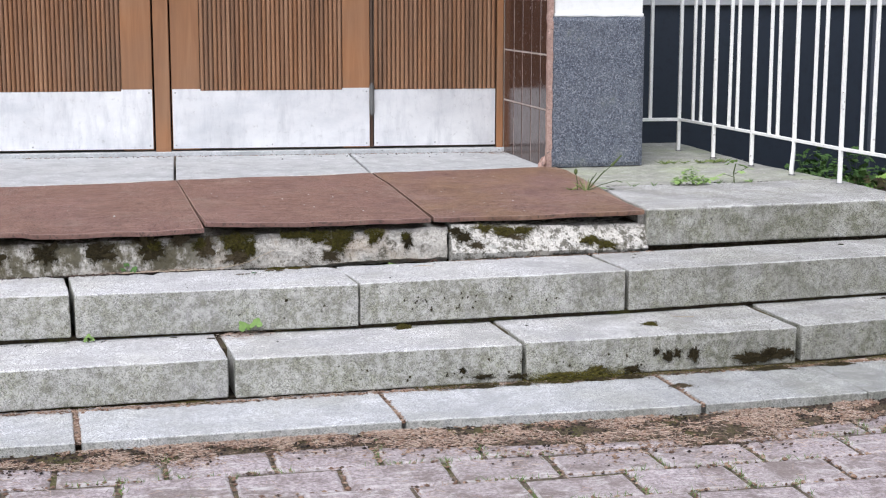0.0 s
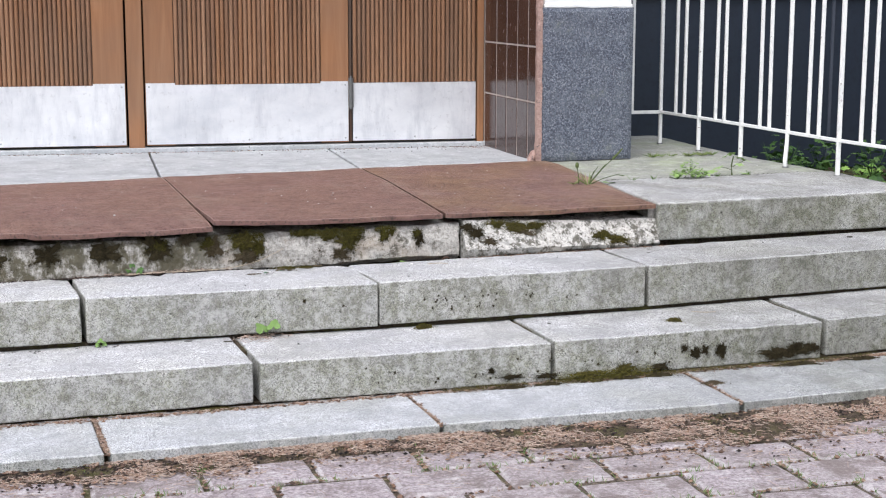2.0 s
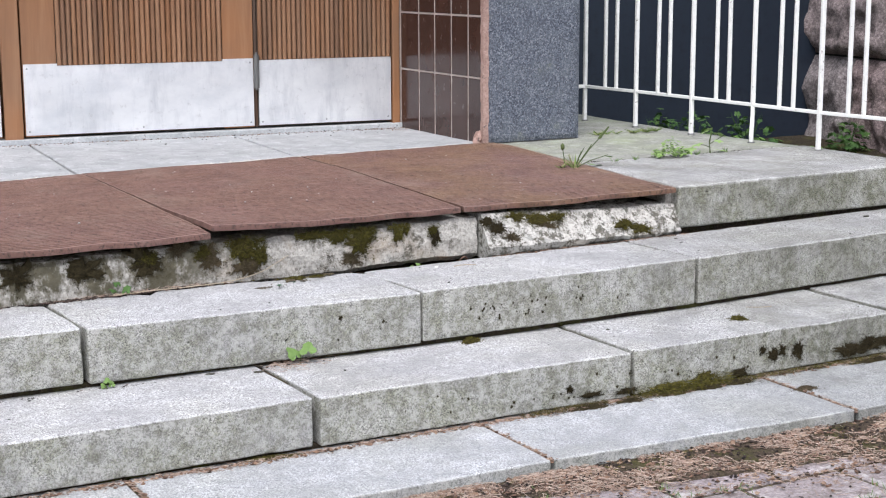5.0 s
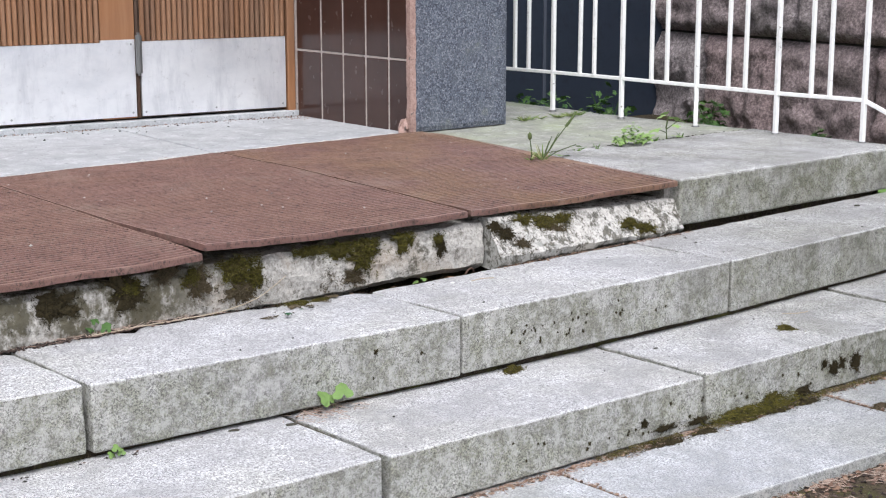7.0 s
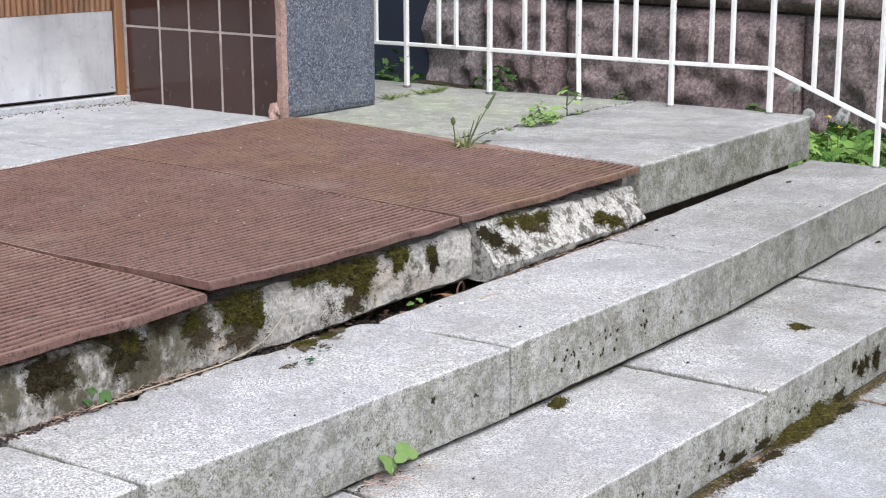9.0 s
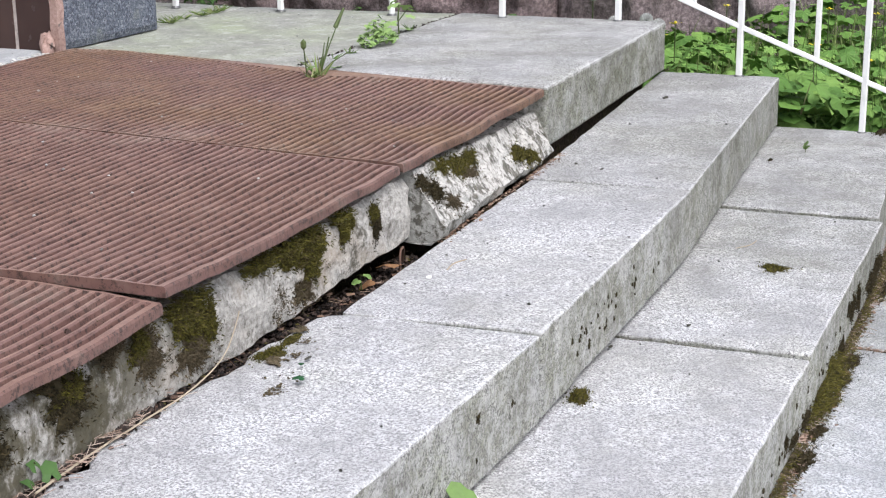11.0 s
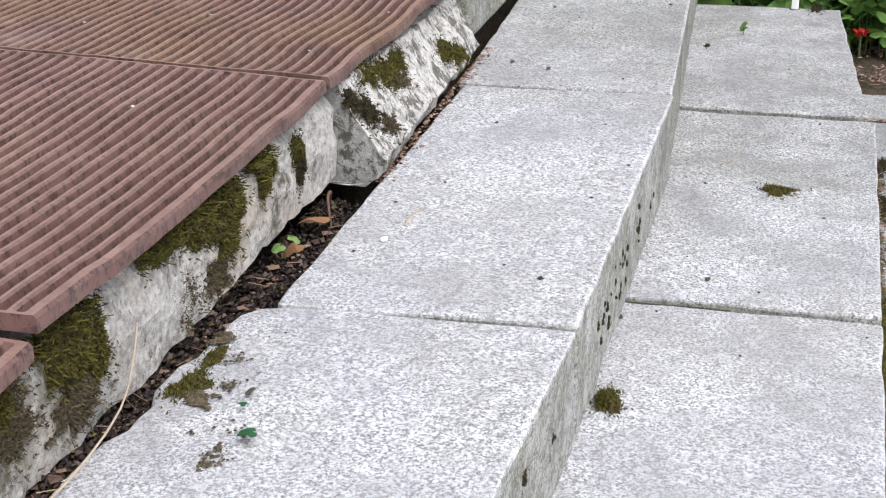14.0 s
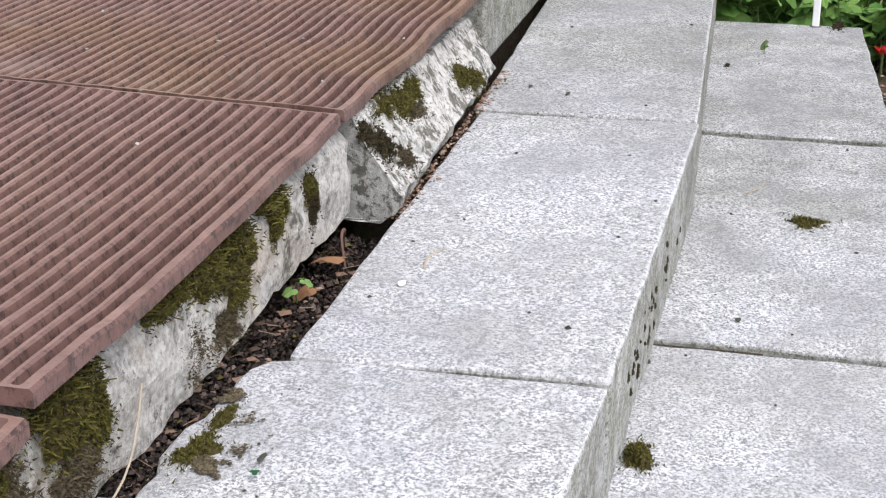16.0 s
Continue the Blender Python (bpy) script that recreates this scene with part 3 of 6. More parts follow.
def lumpy_bar(xs, section, amp, seed, fine=0.006):
    """A bar along x: section(x) gives the outline points (y, z), closed; roughened like broken concrete."""
    bm = bmesh.new()
    rings = []
    count = min(len(section(x)) for x in xs)
    for x in xs:
        ring = []
        for y, z in section(x)[:count]:
            p = Vector((x, y, z))
            d = Vector((noise.noise(p * 6 + Vector((seed, 0, 0))), noise.noise(p * 6 + Vector((0, seed, 5))), noise.noise(p * 6 + Vector((3, 0, seed))))) * amp
            d += Vector((noise.noise(p * 34 + Vector((seed, 0, 0))), noise.noise(p * 34 + Vector((0, seed, 5))), noise.noise(p * 34 + Vector((3, 0, seed))))) * fine
            ring.append(bm.verts.new(p + d))
        rings.append(ring)
    n = len(rings[0])
    for a, b in zip(rings, rings[1:]):
        for i in range(n):
            bm.faces.new((a[i], b[i], b[(i + 1) % n], a[(i + 1) % n]))
    bm.faces.new(rings[0])
    bm.faces.new(rings[-1][::-1])
    return bm


def smooth_outline(pts, n, counts=None):
    """Points spread evenly round a closed outline."""
    out = []
    for i_, ((ya, za), (yb, zb)) in enumerate(zip(pts, pts[1:] + pts[:1])):
        k = counts[i_] if counts else max(1, int(math.hypot(yb - ya, zb - za) / n + 0.4))
        out += [(ya + (yb - ya) * i / k, za + (zb - za) * i / k) for i in range(k)]
    return out


def course_section(x):
    f = along(COURSE_FRONT, x)
    rise = 0.010 * min(1.0, max(0.0, (x + 1.28) / 0.25))
    return smooth_outline([(f + 0.016, -0.046), (f + 0.002, -0.062), (f - 0.004, -0.105), (f - 0.002, -0.164 + rise), (f + 0.035, -0.185 + rise), (f + 0.26, -0.200), (f + 0.26, -0.046)], 0.018, (1, 3, 3, 3, 12, 9, 14))


spans = [(-5.0, -3.9), (-3.88, -2.80), (-2.78, -0.722)]
for x0, x1 in spans:
    n = int((x1 - x0) / 0.018)
    xs = [x0 + (x1 - x0) * i / n for i in range(n + 1)]
    link("foundation_block", mesh_of(lumpy_bar(xs, course_section, 0.0035, x0, 0.0055), "foundation_block", COURSE), landing,
         "crumbling lime-crusted concrete with moss and black lichen")


def fragment_section(x):
    u = (x + 0.715) / 0.785
    top_y, top_z = -1.530 + 0.118 * u, -0.035 - 0.032 * u
    nose_y, nose_z = -1.600 + 0.130 * u, -0.134 - 0.016 * u
    return smooth_outline([(top_y, top_z), (nose_y, nose_z), (nose_y + 0.006, -0.158), (nose_y + 0.030, -0.170), (top_y + 0.24, -0.170), (top_y + 0.24, top_z + 0.005)], 0.016, (8, 2, 3, 12, 6, 12))


xs = [-0.712 + 0.782 * i / 44 for i in range(45)]
link("broken_block", mesh_of(lumpy_bar(xs, fragment_section, 0.007, 5.0, 0.006), "broken_block", LIMED), landing,
     "tilted broken concrete block, lime white with black moss")
link("joint_block", mesh_of(lumpy_bar([0.046 + 0.004 * i for i in range(7)], lambda x: smooth_outline([(-1.40, -0.02), (-1.40, -0.15), (-1.1, -0.15), (-1.1, -0.02)], 0.03), 0.003, 2.0, 0.002), "joint_block", COURSE), landing)

# ---- rubber mats ----
MAT_PITCH = 0.0196


def ribbed_mat(fl, fr, br, bl, droop, wave, edge=None, label="", material=RUBBER):
    """A ribbed rubber mat with a raised rim; ribs lie along the front edge."""
    fl, fr, br, bl = [Vector((*p, 0)) for p in (fl, fr, br, bl)]
    length = ((bl - fl).length + (br - fr).length) / 2
    n = int(length / MAT_PITCH)
    prof = [(0.0, -0.013), (0.0, 0.0), (0.003, 0.003), (0.012, 0.003), (0.0135, -0.008), (0.018, -0.0095)]
    for i in range(1, n):
        b = i * MAT_PITCH
        prof += [(b + 0.0005, -0.008), (b + 0.0030, 0.0015), (b + 0.0060, 0.0030), (b + 0.0095, 0.0030), (b + 0.0120, 0.0010), (b + 0.0145, -0.008), (b + 0.0175, -0.0105)]
    prof += [(length - 0.008, 0.003), (length, 0.002), (length, -0.013)]
    cols = [0.0, 0.004, 0.0055, 0.010] + [0.03 + 0.94 * i / 26 for i in range(27)] + [0.990, 0.9945, 0.996, 1.0]
    rim = {0, 1, 2, len(cols) - 1, len(cols) - 2, len(cols) - 3}
    bm = bmesh.new()
    grid = []
    for ci, u in enumerate(cols):
        line = []
        for d, h in prof:
            w = d / length
            if ci in rim and 0.003 <= d <= length - 0.008:
                h = 0.003
            g = (fl * (1 - u) + fr * u) * (1 - w) + (bl * (1 - u) + br * u) * w
            if edge:
                right = edge(g.y)
                g.x = g.x + (right - (fr * (1 - w) + br * w).x) * max(0.0, u - 0.5) * 2
            ripple = 0.006 * noise.noise(Vector((g.x * 3.1, g.y * 2.2, 2.0))) + 0.0012 * noise.noise(Vector((g.x * 25, g.y * 25, wave)))
            curl = (1 - w) ** 5
            sag = -0.0065 * math.sin(math.pi * u) * (1 - w) ** 4
            line.append(bm.verts.new((g.x, g.y + 0.006 * noise.noise(Vector((g.x * 6, wave, 0))) * (1 - w) ** 6, 0.004 + h + ripple + droop(u, w) + sag + 0.0045 * curl * noise.noise(Vector((g.x * 6.5, wave, 4))))))
        grid.append(line)
    for a, b in zip(grid, grid[1:]):
        for i in range(len(prof) - 1):
            bm.faces.new((a[i], b[i], b[i + 1], a[i + 1]))
        bm.faces.new((b[0], a[0], a[-1], b[-1]))
    bm.faces.new(grid[0][::-1])
    bm.faces.new(grid[-1])
    ob = part("rubber_mat", bm, material)
    return tagged(ob, label, "doormat", group="mats on the landing")


def mat_edge(y):
    pts = [(-1.46, 0.060), (-1.33, 0.044), (-1.07, 0.018), (-0.90, -0.030), (-0.75, 0.0), (-0.45, 0.045), (-0.20, 0.052), (0.0, 0.012), (0.1, 0.0)]
    for (ya, xa), (yb, xb) in zip(pts, pts[1:]):
        if y <= yb:
            return xa + (xb - xa) * (y - ya) / (yb - ya)
    return 0.0


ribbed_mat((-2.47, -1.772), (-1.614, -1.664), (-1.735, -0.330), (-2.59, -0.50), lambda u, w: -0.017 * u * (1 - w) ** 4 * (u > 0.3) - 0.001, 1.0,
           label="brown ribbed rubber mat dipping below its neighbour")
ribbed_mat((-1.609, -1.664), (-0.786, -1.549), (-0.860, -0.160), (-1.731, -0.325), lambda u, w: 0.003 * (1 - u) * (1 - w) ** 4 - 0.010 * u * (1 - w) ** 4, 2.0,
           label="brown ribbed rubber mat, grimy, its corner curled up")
ribbed_mat((-0.775, -1.546), (0.056, -1.447), (-0.004, -0.060), (-0.849, -0.158), lambda u, w: -0.008 * (1 - w) ** 3 - 0.004 * u * (1 - w), 3.0, edge=mat_edge, material=RUBBER_OLIVE,
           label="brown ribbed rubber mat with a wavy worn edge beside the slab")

# ---- entrance: door wall ----
DY = 0.77
bm = bmesh.new()
box(-5.0, -0.07, DY + 0.075, DY + 0.30, 0.0, 3.2, bm=bm)
wall_door = part("wall_door", bm, DARK_BACK)
tagged(wall_door, "dark wall behind the entrance doors", "wall", kind="structure")
bm = box(-5.0, 0.47, -0.02, DY + 0.30, 2.35, 3.2)
lintel = part("wall_lintel", bm, WHITE_WALL)
tagged(lintel, "white plastered wall over the recessed entrance", "wall", kind="structure")
bm = box(-4.9, -0.02, DY - 0.03, DY + 0.07, -0.002, 0.022, 0.003)
sill = part("door_sill", bm, THRESHOLD)
tagged(sill, "low grey concrete sill under the doors", "sill", kind="structure")

PITCH = 0.0223


def slat_mesh():
    """One vertical fluted slat, 1 m unit height scaled by its object."""
    w = PITCH - 0.0027
    prof = [(-w / 2, 0.0), (-w / 2, -0.003), (-w * 0.36, -0.0095), (-w * 0.15, -0.013), (w * 0.15, -0.013), (w * 0.36, -0.0095), (w / 2, -0.003), (w / 2, 0.0)]
    vs = [(x, y, z) for z in (0, 1) for x, y in prof]
    n = len(prof)
    fs = [(i, (i + 1) % n, n + (i + 1) % n, n + i) for i in range(n)] + [tuple(range(n))[::-1], tuple(range(n, 2 * n))]
    me = bpy.data.meshes.new("slat")
    me.from_pydata(vs, [], fs)
    me.materials.append(SLAT)
    return me


slat_me = slat_mesh()
TOP = 2.12


def door(name, x0, x1, p0, p1, label, screws=True):
    """A leaf from x0 to x1 with fluted slats from p0 to p1 and a metal kick plate."""
    d = thing(name, label, "door", kind="structure", at=((x0 + x1) / 2, DY, 0.022))
    inv = Matrix.Translation(d.location).inverted()

    def add(nm, bm, mat, lab="", parent=d):
        bmesh.ops.transform(bm, matrix=inv, verts=bm.verts)
        return part(nm, bm, mat, parent, lab)

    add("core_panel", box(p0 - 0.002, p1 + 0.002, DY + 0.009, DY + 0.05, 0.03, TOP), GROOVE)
    if p0 - x0 > 0.03:
        add("stile", box(x0, p0 - 0.002, DY, DY + 0.05, 0.03, TOP, 0.002), STILE)
    if x1 - p1 > 0.03:
        add("stile", box(p1 + 0.002, x1, DY, DY + 0.05, 0.03, TOP, 0.002), STILE)
    bm = box(x0 + 0.003, x1 - 0.003, DY - 0.0035, DY + 0.012, 0.036, 0.3268)
    if p0 - x0 > 0.03:
        box(x0 + 0.003, p0, DY - 0.0035, DY + 0.012, 0.3268, 0.336, bm=bm)
    if x1 - p1 > 0.03:
        box(p1, x1 - 0.003, DY - 0.0035, DY + 0.012, 0.3268, 0.336, bm=bm)
    plate = add("kick_plate", bm, PLATE, "scuffed aluminium kick plate")
    n = int(round((p1 - p0) / PITCH))
    for i in range(n):
        s = link("slat", slat_me, d)
        s.location = Vector((p0 + (i + 0.5) * (p1 - p0) / n, DY + 0.006, 0.3285)) - d.location
        s.scale = (1, 1, TOP - 0.327)
    if screws:
        for sx in (x0 + 0.018, (x0 + x1) / 2, x1 - 0.018):
            for sz in (0.052, 0.318):
                if sz > 0.2 and p0 < sx < p1:
                    continue
                bm = bmesh.new()
                bmesh.ops.create_cone(bm, cap_ends=True, segments=8, radius1=0.0045, radius2=0.003, depth=0.003,
                                      matrix=Matrix.Translation((sx, DY - 0.005, sz)) @ Matrix.Rotation(radians(90), 4, "X"))
                add("screw", bm, SCREW, parent=plate)
    return d


door("door_1", -3.05, -1.858, -2.90, -2.012, "brown wooden door leaf with vertical flutes and a metal kick plate")
door("door_2", -1.764, -0.760, -1.620, -0.902, "closed brown fluted wooden door leaf with a stained metal kick plate")
door("door_3", -0.742, -0.102, -0.738, -0.104, "narrow brown fluted side leaf with a blue-grey metal kick plate")
bm = box(-1.848, -1.772, DY - 0.012, DY + 0.07, 0.0, TOP, 0.003)
tagged(part("door_mullion", bm, STILE), "brown wooden mullion between the door leaves", "mullion", kind="structure")
bm = box(-0.098, -0.064, DY - 0.012, DY + 0.075, 0.0, TOP, 0.003)
tagged(part("door_frame", bm, STILE), "brown wooden door frame post beside the tiled reveal", "door frame", kind="structure")
bm = box(-3.10, -0.034, DY - 0.02, DY + 0.075, TOP, 2.35, 0.003)
tagged(part("door_head", bm, STILE), "brown wooden head frame over the doors", "door frame", kind="structure")
bm = box(-5.0, -3.10, DY - 0.02, DY + 0.075, 0.0, 2.35)
tagged(part("door_side_panel", bm, STILE), "plain brown wooden side panel", "panel", kind="structure")
# hinge cover between the second and third leaf
bm = bmesh.new()
rod(bm, (-0.751, DY - 0.014, 0.205), (-0.751, DY - 0.014, 0.352), 0.0125, 10)
rod(bm, (-0.751, DY - 0.014, 0.352), (-0.751, DY - 0.014, 0.362), 0.0065, 8)
rod(bm, (-0.751, DY - 0.014, 0.196), (-0.751, DY - 0.014, 0.205), 0.0065, 8)
box(-0.758, -0.744, DY - 0.014, DY + 0.004, 0.215, 0.345, 0.001, bm=bm)
hinge = part("hinge", bm, STEEL)
tagged(hinge, "grey steel spring hinge between two door leaves", "hinge")
# filler in the gap between the leaves, coloured dark as its shade
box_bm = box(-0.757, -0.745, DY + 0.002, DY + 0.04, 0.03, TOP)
tagged(part("door_strip", box_bm, GROOVE), "thin added strip in the door joint, gap shade in its colour", "trim", kind="structure")

# ---- tiled reveal and pier ----
bm = bmesh.new()
box(0.0, 0.46, 0.012, 3.10, -0.30, 0.712, bm=bm)
plan = [(-0.003, -0.034), (0.03, -0.030), (0.03, 0.86), (-0.067, 0.86)]
lo = [bm.verts.new((x, y, -0.30)) for x, y in plan]
hi = [bm.verts.new((x, y, 2.345)) for x, y in plan]
for face in [lo[::-1], hi] + [(lo[i], lo[(i + 1) % 4], hi[(i + 1) % 4], hi[i]) for i in range(4)]:
    bm.faces.new(face)
pier_core = part("wall_pier", bm, GROUT)
tagged(pier_core, "entrance pier with a dark pebble-dashed plinth", "pier", kind="structure")


def pier_front(x):
    """The pier's front runs a little askew to the doors."""
    return -0.042 * (1 - x / 0.46)


def prism(pts, z0, z1):
    out = bmesh.new()
    lo_, hi_ = [out.verts.new((x, y, z0)) for x, y in pts], [out.verts.new((x, y, z1)) for x, y in pts]
    for f in [lo_[::-1], hi_] + [(lo_[i], lo_[(i + 1) % len(pts)], hi_[(i + 1) % len(pts)], hi_[i]) for i in range(len(pts))]:
        out.faces.new(f)
    return out


def chip_face():
    """The chipped plinth front: a thick sheet with a rough, slightly ragged outline."""
    bm = bmesh.new()
    nx, nz = 24, 36
    front = [[None] * (nz + 1) for _ in range(nx + 1)]
    for i in range(nx + 1):
        for j in range(nz + 1):
            x, z = 0.012 + 0.452 * i / nx, 0.002 + 0.708 * j / nz
            edge = min(i, nx - i, j, nz - j)
            y = pier_front(x) - 0.006 + (0.008 if edge == 0 else 0.0) + 0.003 * noise.noise(Vector((x * 18, z * 18, 2)))
            if edge == 0:
                x += 0.006 * noise.noise(Vector((x * 9, z * 23, 7)))
                z += 0.006 * noise.noise(Vector((x * 23, z * 9, 9))) * (j == nz)
            front[i][j] = bm.verts.new((x, y, z))
    for i in range(nx):
        for j in range(nz):
            bm.faces.new((front[i][j], front[i + 1][j], front[i + 1][j + 1], front[i][j + 1]))
    rim = [front[i][0] for i in range(nx + 1)] + [front[nx][j] for j in range(1, nz + 1)] + [front[i][nz] for i in range(nx - 1, -1, -1)] + [front[0][j] for j in range(nz - 1, 0, -1)]
    back = [bm.verts.new((v.co.x, 0.014, v.co.z)) for v in rim]
    for i in range(len(rim)):
        k = (i + 1) % len(rim)
        bm.faces.new((rim[i], back[i], back[k], rim[k]))
    return bm


part("plinth_face", chip_face(), TERRAZZO, pier_core, "blue-grey stone-chip plaster, slightly ragged at the edges")
bm = box(0.455, 0.468, 0.004, 0.60, 0.0, 0.71, 0.002)
part("plinth_side", bm, TERRAZZO, pier_core)
bm = prism([(0.024, pier_front(0.024) + 0.008), (0.456, 0.008), (0.456, 3.10), (0.024, 3.10)], 0.722, 2.36)
part("plaster", bm, WHITE_WALL, pier_core, "bright white plaster")
bm = block_bm([(0.020, -0.042), (0.460, -0.002), (0.460, 0.03), (0.020, 0.03)], 0.724, 0.708, r=0.004, step=0.02, rough=0.003, chip=0.004, seed=3)
part("plaster_edge", bm, WHITE_WALL, pier_core)
# ragged mortar along the corner
bm = bmesh.new()
rows = 60
ring = []
for j in range(rows + 1):
    z = -0.01 + 2.3 * j / rows if j > 34 else -0.01 + 0.74 * j / 34
    wob = 0.005 * noise.noise(Vector((0, 3, z * 22)))
    ring.append([bm.verts.new((-0.013 + wob, -0.022, z)), bm.verts.new((-0.011 + wob, -0.046 + 0.5 * wob, z)), bm.verts.new((0.013 + wob, -0.047 - 0.5 * wob, z)), bm.verts.new((0.015, -0.022, z))])
for a, b in zip(ring, ring[1:]):
    for i in range(3):
        bm.faces.new((a[i], a[i + 1], b[i + 1], b[i]))
part("corner_mortar", bm, PINK, pier_core, "crumbling pinkish corner mortar")
bm = bmesh.new()
bmesh.ops.create_icosphere(bm, subdivisions=3, radius=0.026, matrix=Matrix.Translation((-0.020, -0.012, 0.016)) @ Matrix.Diagonal((0.7, 0.9, 1.3, 1)))
for v in bm.verts:
    v.co += Vector((1, 1, 1)) * 0.016 * noise.noise(v.co * 60)
part("mortar_lump", bm, PINK, pier_core, "brownish lump of loose mortar")
tile_me = {}
TY = [0.752, 0.567, 0.411, 0.255, 0.103, -0.030]
TZ = [(-0.02, 0.268), (0.276, 0.526), (0.534, 0.784), (0.792, 1.042), (1.05, 1.30), (1.308, 1.558), (1.566, 1.816), (1.824, 2.074), (2.082, 2.34)]
for z0, z1 in TZ:
    for ya, yb in zip(TY, TY[1:]):
        key = (round(z1 - z0, 3), round(ya - yb, 3))
        if key not in tile_me:
            tile_me[key] = mesh_of(box(-0.008, 0.006, -(ya - yb) / 2 + 0.005, (ya - yb) / 2 - 0.005, -(z1 - z0) / 2, (z1 - z0) / 2, 0.0025), "tile", TILE)
        t = link("tile", tile_me[key], pier_core)
        t.location = (-0.0714 * (ya + yb) / 2, (ya + yb) / 2, (z0 + z1) / 2)
        t.rotation_euler = (0, 0, radians(4.08 + rnd.uniform(-0.3, 0.3)))

# ---- side court: dark wall and rock-faced wall ----
bm = box(0.46, 4.3, 3.12, 3.40, -0.60, 0.735)
wall_dark = part("wall_dark", bm, NAVY)
tagged(wall_dark, "smooth dark navy painted wall", "wall", kind="structure")
part("ledge", box(0.46, 4.3, 3.09, 3.40, 0.738, 0.800, 0.004), LEDGE, wall_dark)
part("upper_wall", box(0.46, 4.3, 3.14, 3.40, 0.803, 3.2), NAVY, wall_dark)
part("joint_strip", box(3.028, 3.052, 3.112, 3.122, -0.60, 0.735), JOINT_GREY, wall_dark, "dull blue-grey joint strip")


def wall_x(y):
    return 4.06 - 0.09 * (3.12 - y)


bm = bmesh.new()
a = [bm.verts.new(p) for p in ((wall_x(3.4) + 0.03, 3.4, -0.6), (wall_x(-8) + 0.03, -8, -0.6), (wall_x(-8) + 0.6, -8, -0.6), (wall_x(3.4) + 0.6, 3.4, -0.6))]
b = [bm.verts.new((v.co.x, v.co.y, 1.47)) for v in a]
bm.faces.new(a)
bm.faces.new(b)
for i in range(4):
    bm.faces.new((a[i], a[(i + 1) % 4], b[(i + 1) % 4], b[i]))
wall_east = part("wall_east", bm, MORTAR)
tagged(wall_east, "rock-faced red-grey stone wall in tall courses", "wall", kind="structure")


def rock_block(y0, y1, z0, z1, seed, margin=0.014):
    """One rock-faced stone: flat edges, bulging broken middle."""
    bm = bmesh.new()
    ny, nz = max(10, int((y0 - y1) / 0.028)), max(8, int((z1 - z0) / 0.028))
    grid = []
    for i in range(ny + 1):
        col = []
        for j in range(nz + 1):
            y, z = y0 + (y1 - y0) * i / ny, z0 + (z1 - z0) * j / nz
            u, w = min(i, ny - i) / ny, min(j, nz - j) / nz
            swell = min(1.0, min(u * 12, w * 8))
            out = 0.0 + 0.055 * swell + 0.05 * noise.noise(Vector((y * 3.2, z * 4.5, seed))) * swell + 0.045 * abs(noise.noise(Vector((y * 6.5, z * 7.5, seed + 3)))) * swell + 0.034 * noise.noise(Vector((y * 9, z * 10, seed))) * min(1, swell + 0.15) + 0.014 * noise.noise(Vector((y * 22, z * 22, seed))) * min(1, swell + 0.15)
            col.append(bm.verts.new((wall_x(y) - out, y, z)))
        grid.append(col)
    for p, q in zip(grid, grid[1:]):
        for j in range(nz):
            bm.faces.new((p[j], q[j], q[j + 1], p[j + 1]))
    rim = grid[0] + [c[-1] for c in grid[1:]] + grid[-1][-2::-1] + [c[0] for c in grid[-2:0:-1]]
    back = [bm.verts.new((v.co.x + 0.10, v.co.y, v.co.z)) for v in rim]
    for i in range(len(rim)):
        k = (i + 1) % len(rim)
        bm.faces.new((rim[i], rim[k], back[k], back[i]))
    return bm


for ci, (z0, z1, cuts) in enumerate(((-0.60, 0.112, [3.33, 2.62, 1.90, 1.075, 0.20, -0.75, -1.8, -2.7, -3.8, -5.0, -6.2, -7.8]),
                                     (0.128, 0.56, [3.33, 2.2, 1.45, 0.62, -0.25, -1.2, -2.2, -3.2, -4.5, -6.0, -7.8]),
                                     (0.575, 1.00, [3.33, 2.5, 1.6, 0.7, -0.3, -1.4, -2.6, -4.0, -5.8, -7.8]),
                                     (1.015, 1.45, [3.33, 2.0, 1.0, 0.0, -1.2, -2.6, -4.2, -6.0, -7.8]))):
    for k, (ya, yb) in enumerate(zip(cuts, cuts[1:])):
        part("rock_stone", rock_block(ya - 0.007, yb + 0.007, z0, z1, ci * 10 + k), ROCK, wall_east, "", True)

# ---- railing ----
POSTS = [(0.858, 0.66, 0.0), (0.922, 0.29, 0.0), (0.985, -0.085, 0.0), (1.048, -0.457, 0.0), (1.118, -0.817, 0.0), (1.192, -1.170, 0.0),
         (1.299, -1.519, -0.16), (1.396, -1.873, -0.32), (1.497, -2.23, -0.456)]
RAIL_Z = [0.165, 0.165, 0.162, 0.158, 0.153, 0.152, -0.012, -0.165, -0.318]
RAIL_H = 0.86
railing = thing("railing", "white painted iron railing, chipped, with one bent post", "railing", at=(0.985, -0.085, 0.0))


def rail_part(name, bm, label=""):
    bmesh.ops.translate(bm, verts=bm.verts, vec=-railing.location)
    return part(name, bm, RAIL_PAINT, railing, label)


